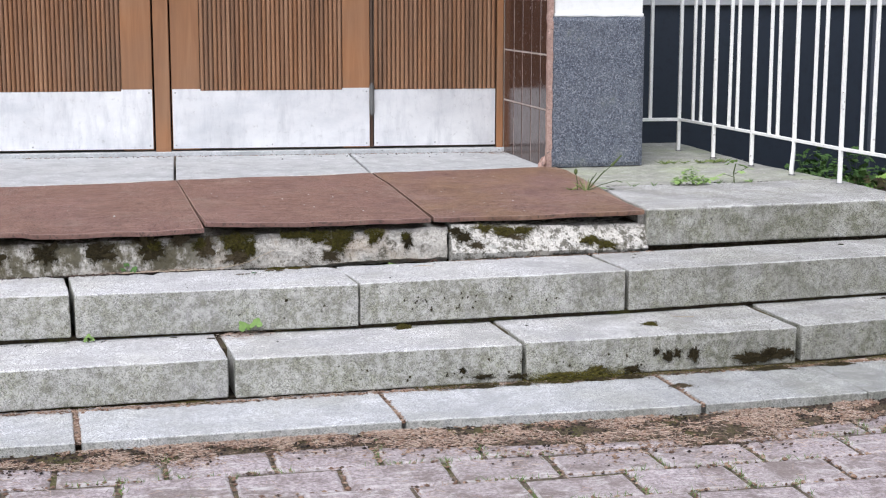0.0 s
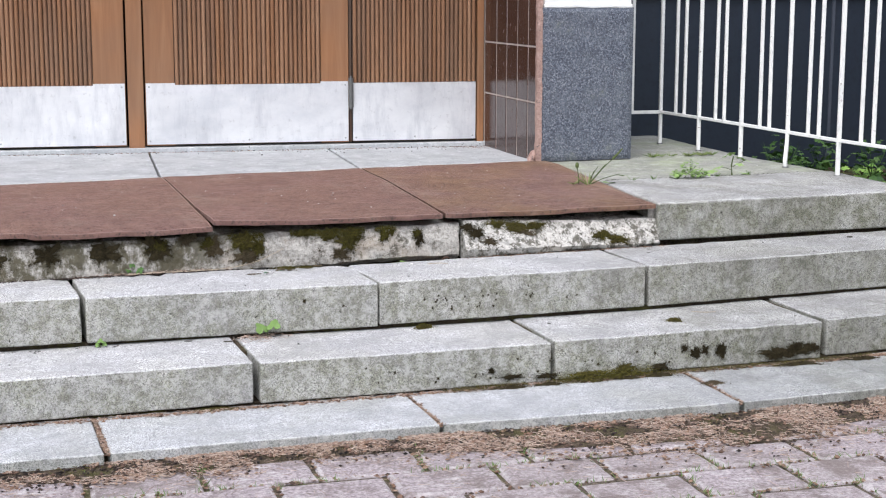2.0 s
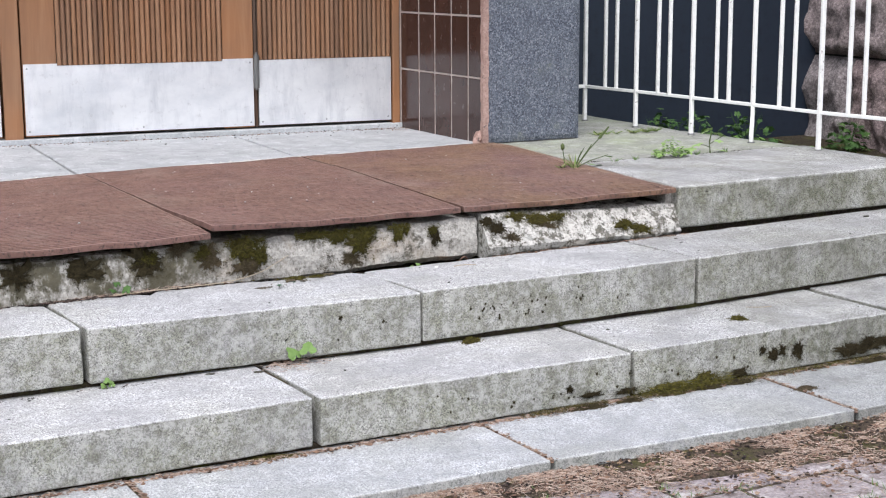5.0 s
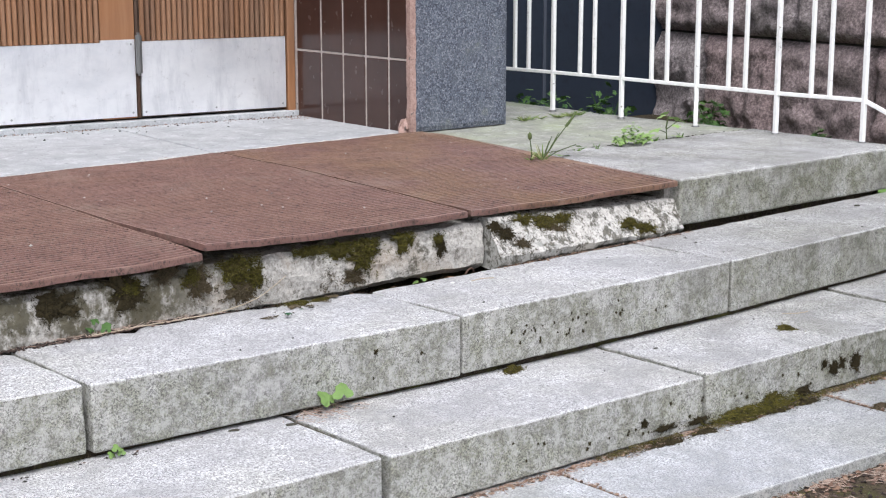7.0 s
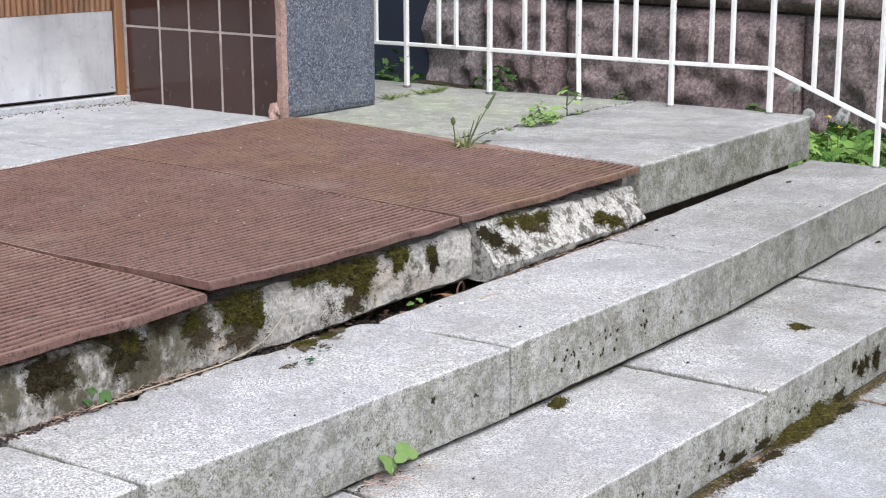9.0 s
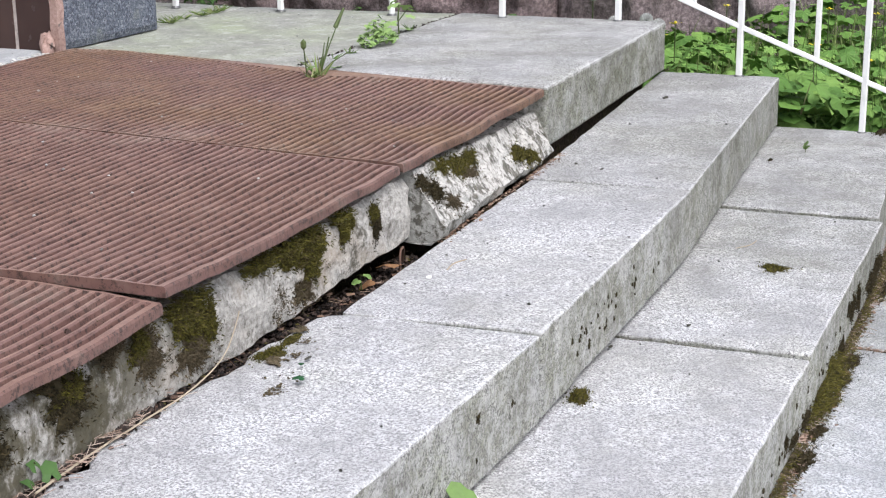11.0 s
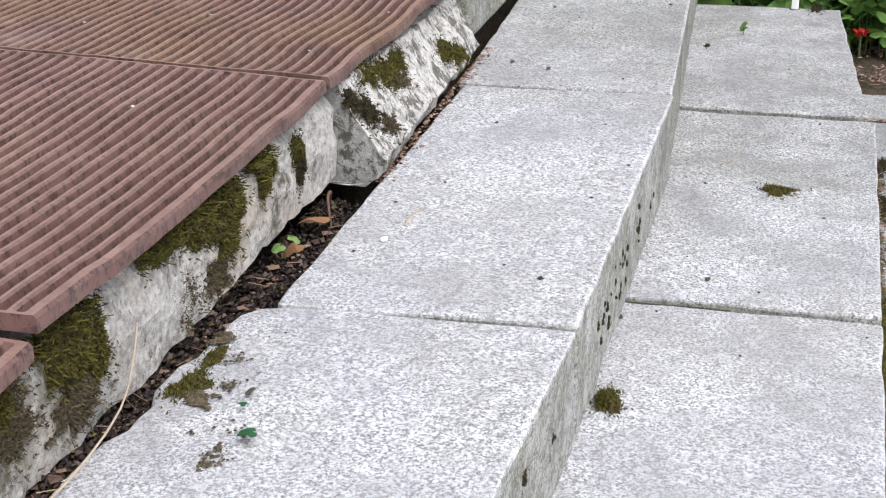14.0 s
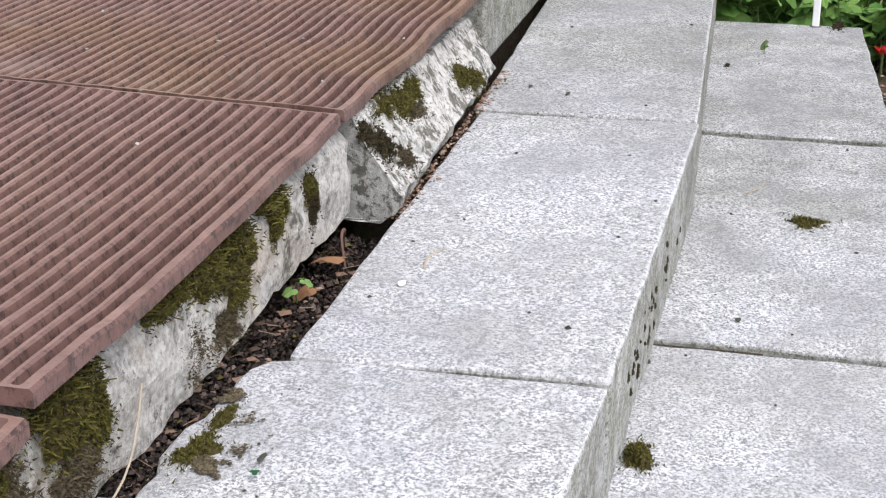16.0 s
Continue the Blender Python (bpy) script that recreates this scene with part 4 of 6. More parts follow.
def bar(a, b, half, bevel=0.002):
    """A square bar from a to b with eased edges."""
    a, b = Vector(a), Vector(b)
    bm = box(-half, half, -half, half, -(b - a).length / 2, (b - a).length / 2, bevel)
    up = (b - a).to_track_quat("Z", "Y").to_matrix().to_4x4()
    bmesh.ops.transform(bm, matrix=Matrix.Translation((a + b) / 2) @ up, verts=bm.verts)
    return bm


def top_of(i):
    return RAIL_Z[i] + RAIL_H


for i, (x, y, z) in enumerate(POSTS):
    if i == 3:
        # the knocked post: leans in below the rail
        bm = bar((x - 0.010, y - 0.012, z), (x - 0.014, y - 0.016, z + 0.03), 0.0082)
        for a, b in (((x - 0.014, y - 0.016, z + 0.025), (x - 0.004, y - 0.006, z + 0.10)), ((x - 0.004, y - 0.006, z + 0.095), (x, y, RAIL_Z[i])), ((x, y, RAIL_Z[i]), (x, y, top_of(i)))):
            extra = bar(a, b, 0.0082)
            me = bpy.data.meshes.new("tmp")
            extra.to_mesh(me)
            extra.free()
            bm.from_mesh(me)
            bpy.data.meshes.remove(me)
        post = rail_part("post", bm, "post bent below the rail")
    else:
        post = rail_part("post", bar((x, y, z - 0.01), (x, y, top_of(i)), 0.0085))
    bm = bmesh.new()
    bmesh.ops.create_cone(bm, cap_ends=True, segments=12, radius1=0.017, radius2=0.013, depth=0.005, matrix=Matrix.Translation((x - 0.010 * (i == 3), y - 0.012 * (i == 3), z + 0.002)))
    bmesh.ops.translate(bm, verts=bm.verts, vec=-railing.location)
    part("post_foot", bm, STEEL, post, "rusty dark footing ring")
for i in range(len(POSTS) - 1):
    (xa, ya, _), (xb, yb, _) = POSTS[i], POSTS[i + 1]
    for lift, nm in ((0.0, "bottom_rail"), (RAIL_H, "top_rail")):
        h = 0.0072 if lift == 0 else 0.014
        rail_part(nm, bar((xa, ya, RAIL_Z[i] + lift), (xb, yb, RAIL_Z[i + 1] + lift), h))
    for u in (0.40, 0.61):
        zb = RAIL_Z[i] + (RAIL_Z[i + 1] - RAIL_Z[i]) * u
        x, y = xa + (xb - xa) * u + 0.003 * rnd.uniform(-1, 1), ya + (yb - ya) * u
        rail_part("baluster", bar((x, y, zb), (x + 0.004 * rnd.uniform(-1, 1), y, zb + RAIL_H), 0.0074))
x0, y0 = POSTS[0][:2]
for lift, nm in ((0.0, "bottom_rail"), (RAIL_H, "top_rail")):
    rail_part(nm, bar((0.47, y0 + 0.01, RAIL_Z[0] + lift), (x0, y0, RAIL_Z[0] + lift), 0.0085))
for u in (0.17, 0.60):
    x = 0.47 + (x0 - 0.47) * u
    rail_part("baluster", bar((x, y0 + 0.008, RAIL_Z[0]), (x, y0 + 0.008, RAIL_Z[0] + RAIL_H), 0.0085))


# ---- small natural things ----
def blade(verts, faces, base, tip, width, bend, side=None):
    """A curved blade of three quads."""
    base, tip = Vector(base), Vector(tip)
    d = (tip - base)
    s = side or d.cross(Vector((rnd.uniform(-1, 1), rnd.uniform(-1, 1), 0.2)))
    s = s.normalized() if s.length > 1e-6 else Vector((1, 0, 0))
    n0 = len(verts)
    for k, w in ((0.0, 1.0), (0.4, 0.85), (0.75, 0.5), (1.0, 0.06)):
        p = base + d * k + Vector(bend) * (k * k)
        verts.extend([tuple(p - s * width * w / 2), tuple(p + s * width * w / 2)])
    for k in range(3):
        a = n0 + 2 * k
        faces.append((a, a + 1, a + 3, a + 2))


def lobed_leaf(verts, faces, centre, heading, pitch, size, lobes=5, roll=0.0):
    """A lobed leaf: a fan with a wavy rim, cupped a little."""
    rot = Euler((pitch, roll, heading)).to_matrix()
    n0 = len(verts)
    verts.append(tuple(Vector(centre)))
    n = lobes * 4
    for k in range(n + 1):
        a = radians(-150 + 300 * k / n)
        r = size * (0.62 + 0.36 * abs(math.cos(lobes * a * 0.6)) + 0.08 * rnd.uniform(-1, 1)) * (0.75 + 0.25 * math.cos(a))
        v = Vector((r * math.sin(a), r * math.cos(a), -0.25 * size * (r / size) ** 2 + 0.05 * size * rnd.uniform(-1, 1)))
        verts.append(tuple(Vector(centre) + rot @ v))
    for k in range(n):
        faces.append((n0, n0 + 1 + k, n0 + 2 + k))


def moss_patch(cx, cy, cz, rx, ry, height, count, material, label, normal=(0, 0, 1), seed=0, density=1.0, group="moss clumps"):
    """A cushion of moss: a lumpy pad under hundreds of tiny tufts, lying on a surface with that normal."""
    r = random.Random(seed)
    n = Vector(normal).normalized()
    q = n.to_track_quat("Z", "Y").to_matrix()
    if abs(n.z) < 0.9:
        ax = n.cross(Vector((0, 0, 1))).normalized() * -1
        up = ax.cross(n).normalized()
        if up.z < 0:
            up = -up
        q = Matrix((ax, up, n)).transposed()
    verts, faces = [], []
    nr, na = 5, 30
    base = Vector((cx, cy, cz))

    def height_at(u, a):
        return height * max(0.0, 1 - u ** 2.2) * (0.65 + 0.5 * noise.noise(Vector((u * 3 + seed, math.cos(a) * 2, math.sin(a) * 2))))

    def reach(a):
        return max(0.2, 0.62 + 0.50 * noise.noise(Vector((math.cos(a) * 1.6 + seed, math.sin(a) * 1.6, 4.2))) + 0.50 * noise.noise(Vector((math.cos(a) * 4 + seed, math.sin(a) * 4, 1.2))) + 0.35 * noise.noise(Vector((math.cos(a) * 9 + seed, math.sin(a) * 9, 7.7))))

    verts.append(tuple(base + q @ Vector((0, 0, height * 0.6))))
    for i in range(1, nr + 1):
        u = i / nr
        for k in range(na):
            a = 2 * math.pi * k / na
            f = reach(a) * u
            verts.append(tuple(base + q @ Vector((rx * f * math.cos(a), ry * f * math.sin(a), height_at(u, a) * 0.8 - (0.004 if i == nr else 0.0)))))
    for k in range(na):
        faces.append((0, 1 + k, 1 + (k + 1) % na))
    for i in range(nr - 1):
        for k in range(na):
            a0, a1 = 1 + i * na + k, 1 + i * na + (k + 1) % na
            faces.append((a0, a0 + na, a1 + na, a1))
    for _ in range(int(count * 1.9 * density)):
        a, u = r.uniform(0, 6.283), math.sqrt(r.random()) * (1.02 if r.random() < 0.62 else 1.75)
        if u > 1 and noise.noise(Vector((u * math.cos(a) * 4, u * math.sin(a) * 4, seed))) < 0.05:
            continue
        f = reach(a) * u
        p = Vector((rx * f * math.cos(a), ry * f * math.sin(a), height_at(min(u, 1), a) * 0.8))
        t = Vector((r.uniform(-1, 1), r.uniform(-1, 1), r.uniform(0.3, 1.2))) * min(0.0048 + 0.10 * max(0.0, height - 0.012), 0.12 * min(rx, ry) + 0.001)
        w = Vector((r.uniform(-1, 1), r.uniform(-1, 1), r.uniform(-0.4, 0.4))).normalized() * min(0.0015, 0.035 * min(rx, ry) + 0.0005)
        n0 = len(verts)
        for c in (p - w, p + w, p + t):
            verts.append(tuple(base + q @ c))
        faces.append((n0, n0 + 1, n0 + 2))
    return tagged(raw("moss_clump", verts, faces, material), label, "moss", group)


face_n = (0.10, -1.0, 0.08)
MOSS_WORDS = {"moss": "green moss cushion on crumbling concrete", "dark_moss": "blackish moss crust on crumbling concrete", "brown_moss": "brown dying moss on crumbling concrete"}
for i, (x, z, rx, rz, mat_, h) in enumerate(((-1.145, -0.086, 0.062, 0.052, MOSS, 0.024), (-1.120, -0.062, 0.056, 0.030, MOSS, 0.030), (-1.205, -0.062, 0.046, 0.030, MOSS, 0.022),
                                             (-1.295, -0.050, 0.045, 0.020, MOSS, 0.016), (-1.160, -0.125, 0.050, 0.034, MOSS_BROWN, 0.006), (-1.250, -0.118, 0.028, 0.034, MOSS_BROWN, 0.004),
                                             (-1.500, -0.072, 0.058, 0.036, MOSS, 0.020), (-1.455, -0.090, 0.030, 0.034, MOSS, 0.014), (-1.495, -0.118, 0.060, 0.042, MOSS_BROWN, 0.007),
                                             (-1.005, -0.072, 0.022, 0.026, MOSS, 0.014), (-0.975, -0.062, 0.012, 0.014, MOSS, 0.010), (-0.874, -0.086, 0.022, 0.034, MOSS_DARK, 0.010), (-0.880, -0.072, 0.018, 0.020, MOSS, 0.012),
                                             (-1.62, -0.085, 0.05, 0.05, MOSS_BROWN, 0.008), (-1.63, -0.070, 0.03, 0.025, MOSS, 0.010), (-1.80, -0.075, 0.07, 0.05, MOSS_DARK, 0.010), (-1.79, -0.070, 0.045, 0.03, MOSS, 0.012), (-1.98, -0.085, 0.07, 0.055, MOSS_DARK, 0.008),
                                             (-2.16, -0.08, 0.07, 0.05, MOSS_DARK, 0.008), (-1.70, -0.05, 0.04, 0.03, MOSS_BROWN, 0.007), (-2.35, -0.09, 0.08, 0.05, MOSS_DARK, 0.008))):
    moss_patch(x, along(COURSE_FRONT, x) - 0.001, z, rx, rz, h, 1100, mat_, MOSS_WORDS[mat_.name], face_n, seed=i)
for i, (u, w, rx, ry, m_) in enumerate(((0.16, 0.14, 0.055, 0.026, MOSS), (0.26, 0.24, 0.085, 0.036, MOSS), (0.36, 0.22, 0.070, 0.028, MOSS), (0.30, 0.45, 0.060, 0.024, MOSS_BROWN),
                                        (0.70, 0.62, 0.055, 0.026, MOSS), (0.78, 0.80, 0.060, 0.024, MOSS), 
                                        (0.03, 0.20, 0.035, 0.022, MOSS_DARK), (0.07, 0.42, 0.045, 0.030, MOSS_DARK), (0.12, 0.74, 0.040, 0.026, MOSS_BROWN))):
    x = -0.715 + 0.785 * u
    ty, tz, ny, nz = -1.530 + 0.118 * u, -0.035 - 0.032 * u, -1.600 + 0.130 * u, -0.134 - 0.016 * u
    moss_patch(x, ty + (ny - ty) * w, tz + (nz - tz) * w + 0.002, rx, ry, 0.013 if m_ == MOSS else 0.007, 800, m_, "%s moss on the tilted broken block" % {"moss": "olive", "dark_moss": "black", "brown_moss": "brown"}[m_.name], (0.12, -0.80, 0.62), seed=30 + i)
for i, (x, y, z, rx, ry, h, m_, lab) in enumerate(((-1.296, -1.647, -0.161, 0.030, 0.012, 0.006, MOSS, "olive moss film on the broken stone edge"),
                                                   (-1.362, -1.654, -0.161, 0.050, 0.022, 0.008, MOSS, "olive moss film on the broken stone edge"),
                                                   (-0.088, -2.047, -0.319, 0.026, 0.038, 0.010, MOSS, "flat brown-green moss tuft lying on a stone step"),
                                                   (-0.948, -1.975, -0.320, 0.040, 0.026, 0.020, MOSS, "round moss cushion against a stone riser"),
                                                   (-0.08, -2.375, -0.456, 0.045, 0.025, 0.012, MOSS_BROWN, "brown moss clump on the lowest stone"),
                                                   (-1.66, -2.36, -0.456, 0.10, 0.018, 0.012, MOSS, "moss strip along a stone riser"),
                                                   (-0.60, -2.285, -0.456, 0.075, 0.018, 0.014, MOSS_DARK, "moss and earth strip along a stone riser"),
                                                   (-0.46, -2.272, -0.456, 0.070, 0.016, 0.020, MOSS, "moss and earth strip along a stone riser"),
                                                   (-0.34, -2.262, -0.456, 0.070, 0.018, 0.016, MOSS_DARK, "moss and earth strip along a stone riser"),
                                                   (-0.22, -2.250, -0.456, 0.070, 0.024, 0.016, MOSS_DARK, "moss and earth strip along a stone riser"),
                                                   (-0.74, -2.300, -0.456, 0.085, 0.026, 0.014, MOSS_DARK, "moss and earth strip along a stone riser"),
                                                   (0.30, -2.205, -0.456, 0.11, 0.024, 0.014, MOSS_DARK, "moss and earth strip along a stone riser"),
                                                   (0.55, -2.175, -0.456, 0.09, 0.024, 0.014, MOSS_DARK, "moss and earth strip along a stone riser"),
                                                   (1.42, -1.925, -0.318, 0.06, 0.020, 0.012, MOSS_DARK, "rusty brown moss on the step end"),
                                                   (0.912, -1.740, -0.318, 0.018, 0.008, 0.006, MOSS_DARK, "small dark moss crumb on a stone step"),
                                                   (-2.02, -1.985, -0.320, 0.08, 0.020, 0.010, MOSS, "moss strip under a stone riser"))):
    moss_patch(x, y, z, rx, ry, h, 650, m_, lab, seed=60 + i)
FILM = []
for _ in range(6500):
    u = rnd.random()
    x, y = -1.22 - 0.28 * u + rnd.gauss(0, 0.012), -1.608 - 0.105 * u - abs(rnd.gauss(0, 0.022))
    if noise.noise(Vector((x * 22, y * 30, 3))) + 0.5 * noise.noise(Vector((x * 70, y * 70, 8))) > 0.16 + abs(rnd.gauss(0, 0.22)):
        FILM.append((x, y, -0.1605))
strip = []
for _ in range(7600):
    x = rnd.uniform(-0.95, 1.40)
    if noise.noise(Vector((x * 7, 3, 1))) > -0.28:
        strip.append((x, along(S3, x) - abs(rnd.gauss(0, 0.017)) * (0.7 + noise.noise(Vector((x * 16, 1, 1)))), -0.456 + 0.006 * rnd.random()))
# moss growing up the third row's faces
for i, (x, z, rx, rz, m_, h) in enumerate(((-0.46, -0.436, 0.065, 0.016, MOSS, 0.014), (-0.33, -0.428, 0.055, 0.026, MOSS, 0.014), (-0.20, -0.432, 0.05, 0.02, MOSS_DARK, 0.008),
                                           (-0.075, -0.395, 0.022, 0.024, MOSS_DARK, 0.004), (-0.115, -0.375, 0.013, 0.013, MOSS_DARK, 0.003), (-0.04, -0.385, 0.016, 0.020, MOSS_DARK, 0.003),
                                           (0.02, -0.388, 0.027, 0.032, MOSS_DARK, 0.004), (0.225, -0.415, 0.075, 0.028, MOSS_DARK, 0.010), (0.28, -0.415, 0.11, 0.030, MOSS_DARK, 0.006), (0.30, -0.40, 0.040, 0.028, MOSS_DARK, 0.008),
                                           (0.365, -0.405, 0.04, 0.022, MOSS_DARK, 0.008), (-0.72, -0.425, 0.05, 0.014, MOSS_DARK, 0.008), (-0.79, -0.400, 0.014, 0.014, MOSS_DARK, 0.003),
                                           (-0.60, -0.43, 0.05, 0.015, MOSS_DARK, 0.007), (1.0, -0.43, 0.10, 0.015, MOSS_DARK, 0.008))):
    moss_patch(x, along(S3, x) - 0.001, z, rx, rz, h, 700, m_, "dark moss growing on the stone riser", (0.09, -1, 0.05), seed=90 + i)
# lichen dots on the second row, after a dark patch that paints the shade inside a pit
moss_patch(-1.345, along(S2, -1.345) - 0.0005, -0.209, 0.011, 0.013, 0.0015, 60, MOSS_DARK, "dark patch painted as the shade of a broken pit in a stone riser", (0.09, -1, 0.0), seed=199, group="lichen dots")
for i in range(36):
    x = rnd.gauss(-0.72, 0.11) if i < 26 else rnd.choice((-1.354, -0.41, -0.40, -0.9, -1.2)) + rnd.uniform(-0.02, 0.02)
    z = rnd.uniform(-0.27, -0.195)
    s = rnd.uniform(0.002, 0.007)
    moss_patch(x, along(S2, x) - 0.0005, z, s, s * 1.2, 0.002, 30, MOSS_DARK, "black lichen dot on a stone riser", (0.09, -1, 0.0), seed=200 + i, group="lichen dots")
for i in range(30):
    x = rnd.uniform(-1.3, -0.1)
    s = rnd.uniform(0.002, 0.007)
    moss_patch(x, along(S3, x) - 0.0005, rnd.uniform(-0.43, -0.36), s, s * 1.2, 0.002, 24, MOSS_DARK, "black lichen dot on a stone riser", (0.09, -1, 0.0), seed=260 + i, group="lichen dots")


# ---- litter: needles, soil crumbs, leaves ----
def needles(name, spots, length, label, material=NEEDLE, lift=0.006, thick=0.0007):
    verts, faces = [], []
    for x, y, z in spots:
        a, p, ln = rnd.uniform(0, 6.283), rnd.uniform(-0.22, 0.25), length * rnd.uniform(0.5, 1.3)
        d = Vector((math.cos(a) * math.cos(p), math.sin(a) * math.cos(p), math.sin(p))) * ln / 2
        s = Vector((-math.sin(a), math.cos(a), 0)) * thick
        c = Vector((x, y, z + rnd.uniform(0, lift)))
        up = Vector((0, 0, thick * 1.3))
        n0 = len(verts)
        for q in (c - d - s, c - d + s, c - d + up, c + d - s, c + d + s, c + d + up):
            verts.append(tuple(q))
        faces += [(n0, n0 + 1, n0 + 4, n0 + 3), (n0 + 1, n0 + 2, n0 + 5, n0 + 4), (n0 + 2, n0, n0 + 3, n0 + 5), (n0, n0 + 2, n0 + 1), (n0 + 3, n0 + 4, n0 + 5)]
    return tagged(raw(name, verts, faces, material), label, "litter", kind="stuff")


def crumbs(name, spots, size, material, label, flat=0.6):
    verts, faces = [], []
    for x, y, z in spots:
        s, fl = size * rnd.uniform(0.3, 1.9), flat * rnd.uniform(0.25, 1.1)
        c = Vector((x, y, z + s * 0.25))
        n0 = len(verts)
        pts = [Vector((rnd.uniform(0.6, 1.1) * s * math.cos(k * 1.571 + rnd.uniform(-0.4, 0.4)), rnd.uniform(0.5, 1.0) * s * math.sin(k * 1.571 + rnd.uniform(-0.4, 0.4)), rnd.uniform(-0.3, 0.3) * s * fl)) for k in range(4)]
        verts.extend([tuple(c + p) for p in pts] + [tuple(c + Vector((rnd.uniform(-0.3, 0.3) * s, 0, s * fl))), tuple(c - Vector((0, 0, s * fl)))])
        for k in range(4):
            faces += [(n0 + k, n0 + (k + 1) % 4, n0 + 4), (n0 + (k + 1) % 4, n0 + k, n0 + 5)]
    return tagged(raw(name, verts, faces, material), label, "litter", kind="stuff")


def band_spots(n, bare=0.36):
    out = []
    while len(out) < n:
        x = rnd.uniform(-3.4, 1.5)
        wide = band_width(x)
        t = min(1.7, abs(rnd.gauss(0, 0.58)))
        y = along(S4, x) - t * wide
        if noise.noise(Vector((x * 5, y * 11, 2))) + 0.5 * noise.noise(Vector((x * 19, y * 25, 6))) + bare < rnd.random() * 0.6:
            continue
        out.append((x, y, -0.4975 + 0.012 * max(0, 1 - t)))
    return out


def band_width(x):
    return 0.105 + 0.19 * max(0.0, 1 - abs(x + 0.25) / 0.95) ** 0.7 + 0.035 * noise.noise(Vector((x * 5, 1, 1)))


bm = bmesh.new()
ring = []
for i in range(161):
    x = -4.2 + 5.9 * i / 160
    f, w = along(S4, x) + 0.02, band_width(x)
    ring.append([bm.verts.new((x, f - (w + 0.02) * t + 0.010 * noise.noise(Vector((x * 12, t * 3, 0))), -0.500 + h + 0.004 * noise.noise(Vector((x * 20, t * 6, 5))))) for t, h in ((0, 0.012), (0.25, 0.012), (0.5, 0.008), (0.75, 0.005), (1.0, -0.012))])
for a, b in zip(ring, ring[1:]):
    for k in range(4):
        bm.faces.new((a[k], b[k], b[k + 1], a[k + 1]))
tagged(part("ground_litter", bm, SOIL), "thin drift of dark earth along the lowest stone", "soil", kind="structure")
needles("needle_litter", band_spots(14000, 0.20), 0.023, "rusty dry conifer needles gathered along the lowest stone", thick=0.0007)
needles("needle_litter", [(rnd.uniform(-3.2, 1.5), -2.75 - abs(rnd.gauss(0, 0.3)), -0.497) for _ in range(1500)], 0.026, "scattered dry conifer needles on the paving")
crumbs("soil_crumbs", band_spots(6000), 0.0055, LITTER, "brown soil crumbs and leaf bits along the lowest stone")
crumbs("soil_crumbs", band_spots(4200, 0.9), 0.0045, DARK_LITTER, "dark crumbly earth along the lowest stone")
needles("moss_litter", [p for p in band_spots(2600, 0.9) if noise.noise(Vector((p[0] * 7, p[1] * 10, 21))) > 0.12], 0.008, "low olive moss growing in the litter", MOSS)
# joint between the third row and the lowest row
needles("needle_litter", [(x, along(S3, x) - abs(rnd.gauss(0, 0.014)), -0.455) for x in (rnd.uniform(-3, 1.4) for _ in range(1500))], 0.020, "dry needles in the joint under the risers")
crumbs("moss_film", FILM, 0.0019, MOSS_BROWN, "thin brown moss film on the broken stone edge", 0.5)
needles("moss_litter", strip[::2], 0.007, "olive moss creeping along the foot of the third riser", MOSS)
needles("moss_litter", strip[1::2], 0.007, "brown moss creeping along the foot of the third riser", MOSS_BROWN)
crumbs("soil_crumbs", [(x, along(S3, x) - abs(rnd.gauss(0, 0.012)), -0.456) for x in (rnd.uniform(-3, 1.4) if rnd.random() < 0.6 else rnd.uniform(0.3, 1.4) for _ in range(3000))], 0.005, LITTER, "soil crumbs in the joint under the risers")
crumbs("soil_crumbs", [(x, along(S2, x) - abs(rnd.gauss(-0.004, 0.007)), -0.320) for x in (rnd.choice((-2.3, -1.95, -1.72, -1.55)) + rnd.gauss(0, 0.07) for _ in range(170))], 0.0032, DARK_LITTER, "soil crumbs along the second riser")
# open gap behind the second row
def row_back(x):
    """Back edge of the second row, open to the gap."""
    return along([(-1.0925, -1.645), (-0.70, -1.566)], x) if x > -1.0925 else along([(-2.06, -1.692), (-1.0925, -1.604)], x)


gap = []
for _ in range(8000):
    x = rnd.uniform(-2.0, -0.70)
    y = rnd.uniform(row_back(x) - 0.002, along(COURSE_FRONT, x) + 0.03)
    gap.append((x, y, -0.222 + 0.025 * rnd.random() + 0.05 * max(0, (-0.9 - x))))
crumbs("soil_crumbs", [(x, y, min(z, -0.165)) for x, y, z in gap], 0.0032, DARK_LITTER, "dark leaf bits and soil in the open gap", 0.9)
crumbs("leaf_bits", [(x, y, min(z + 0.006, -0.163)) for x, y, z in gap[::37]], 0.006, LITTER, "brown leaf bits lying in the open gap", 0.25)
crumbs("moss_bits", [(x, y, min(z + 0.006, -0.163)) for x, y, z in gap[5::37]], 0.003, MOSS, "olive moss bits lying in the open gap", 0.6)
needles("needle_litter", [(x, y, min(z + 0.012, -0.158)) for x, y, z in gap[:120]], 0.024, "dry needles and stalks in the open gap", LITTER, thick=0.0005)
needles("needle_litter", [(x, along(COURSE_FRONT, x) - abs(rnd.gauss(0.004, 0.014)), -0.158) for x in (rnd.gauss(-1.85, 0.15) for _ in range(130))], 0.028, "reddish dry needles at the foot of the crumbling course", thick=0.0005)
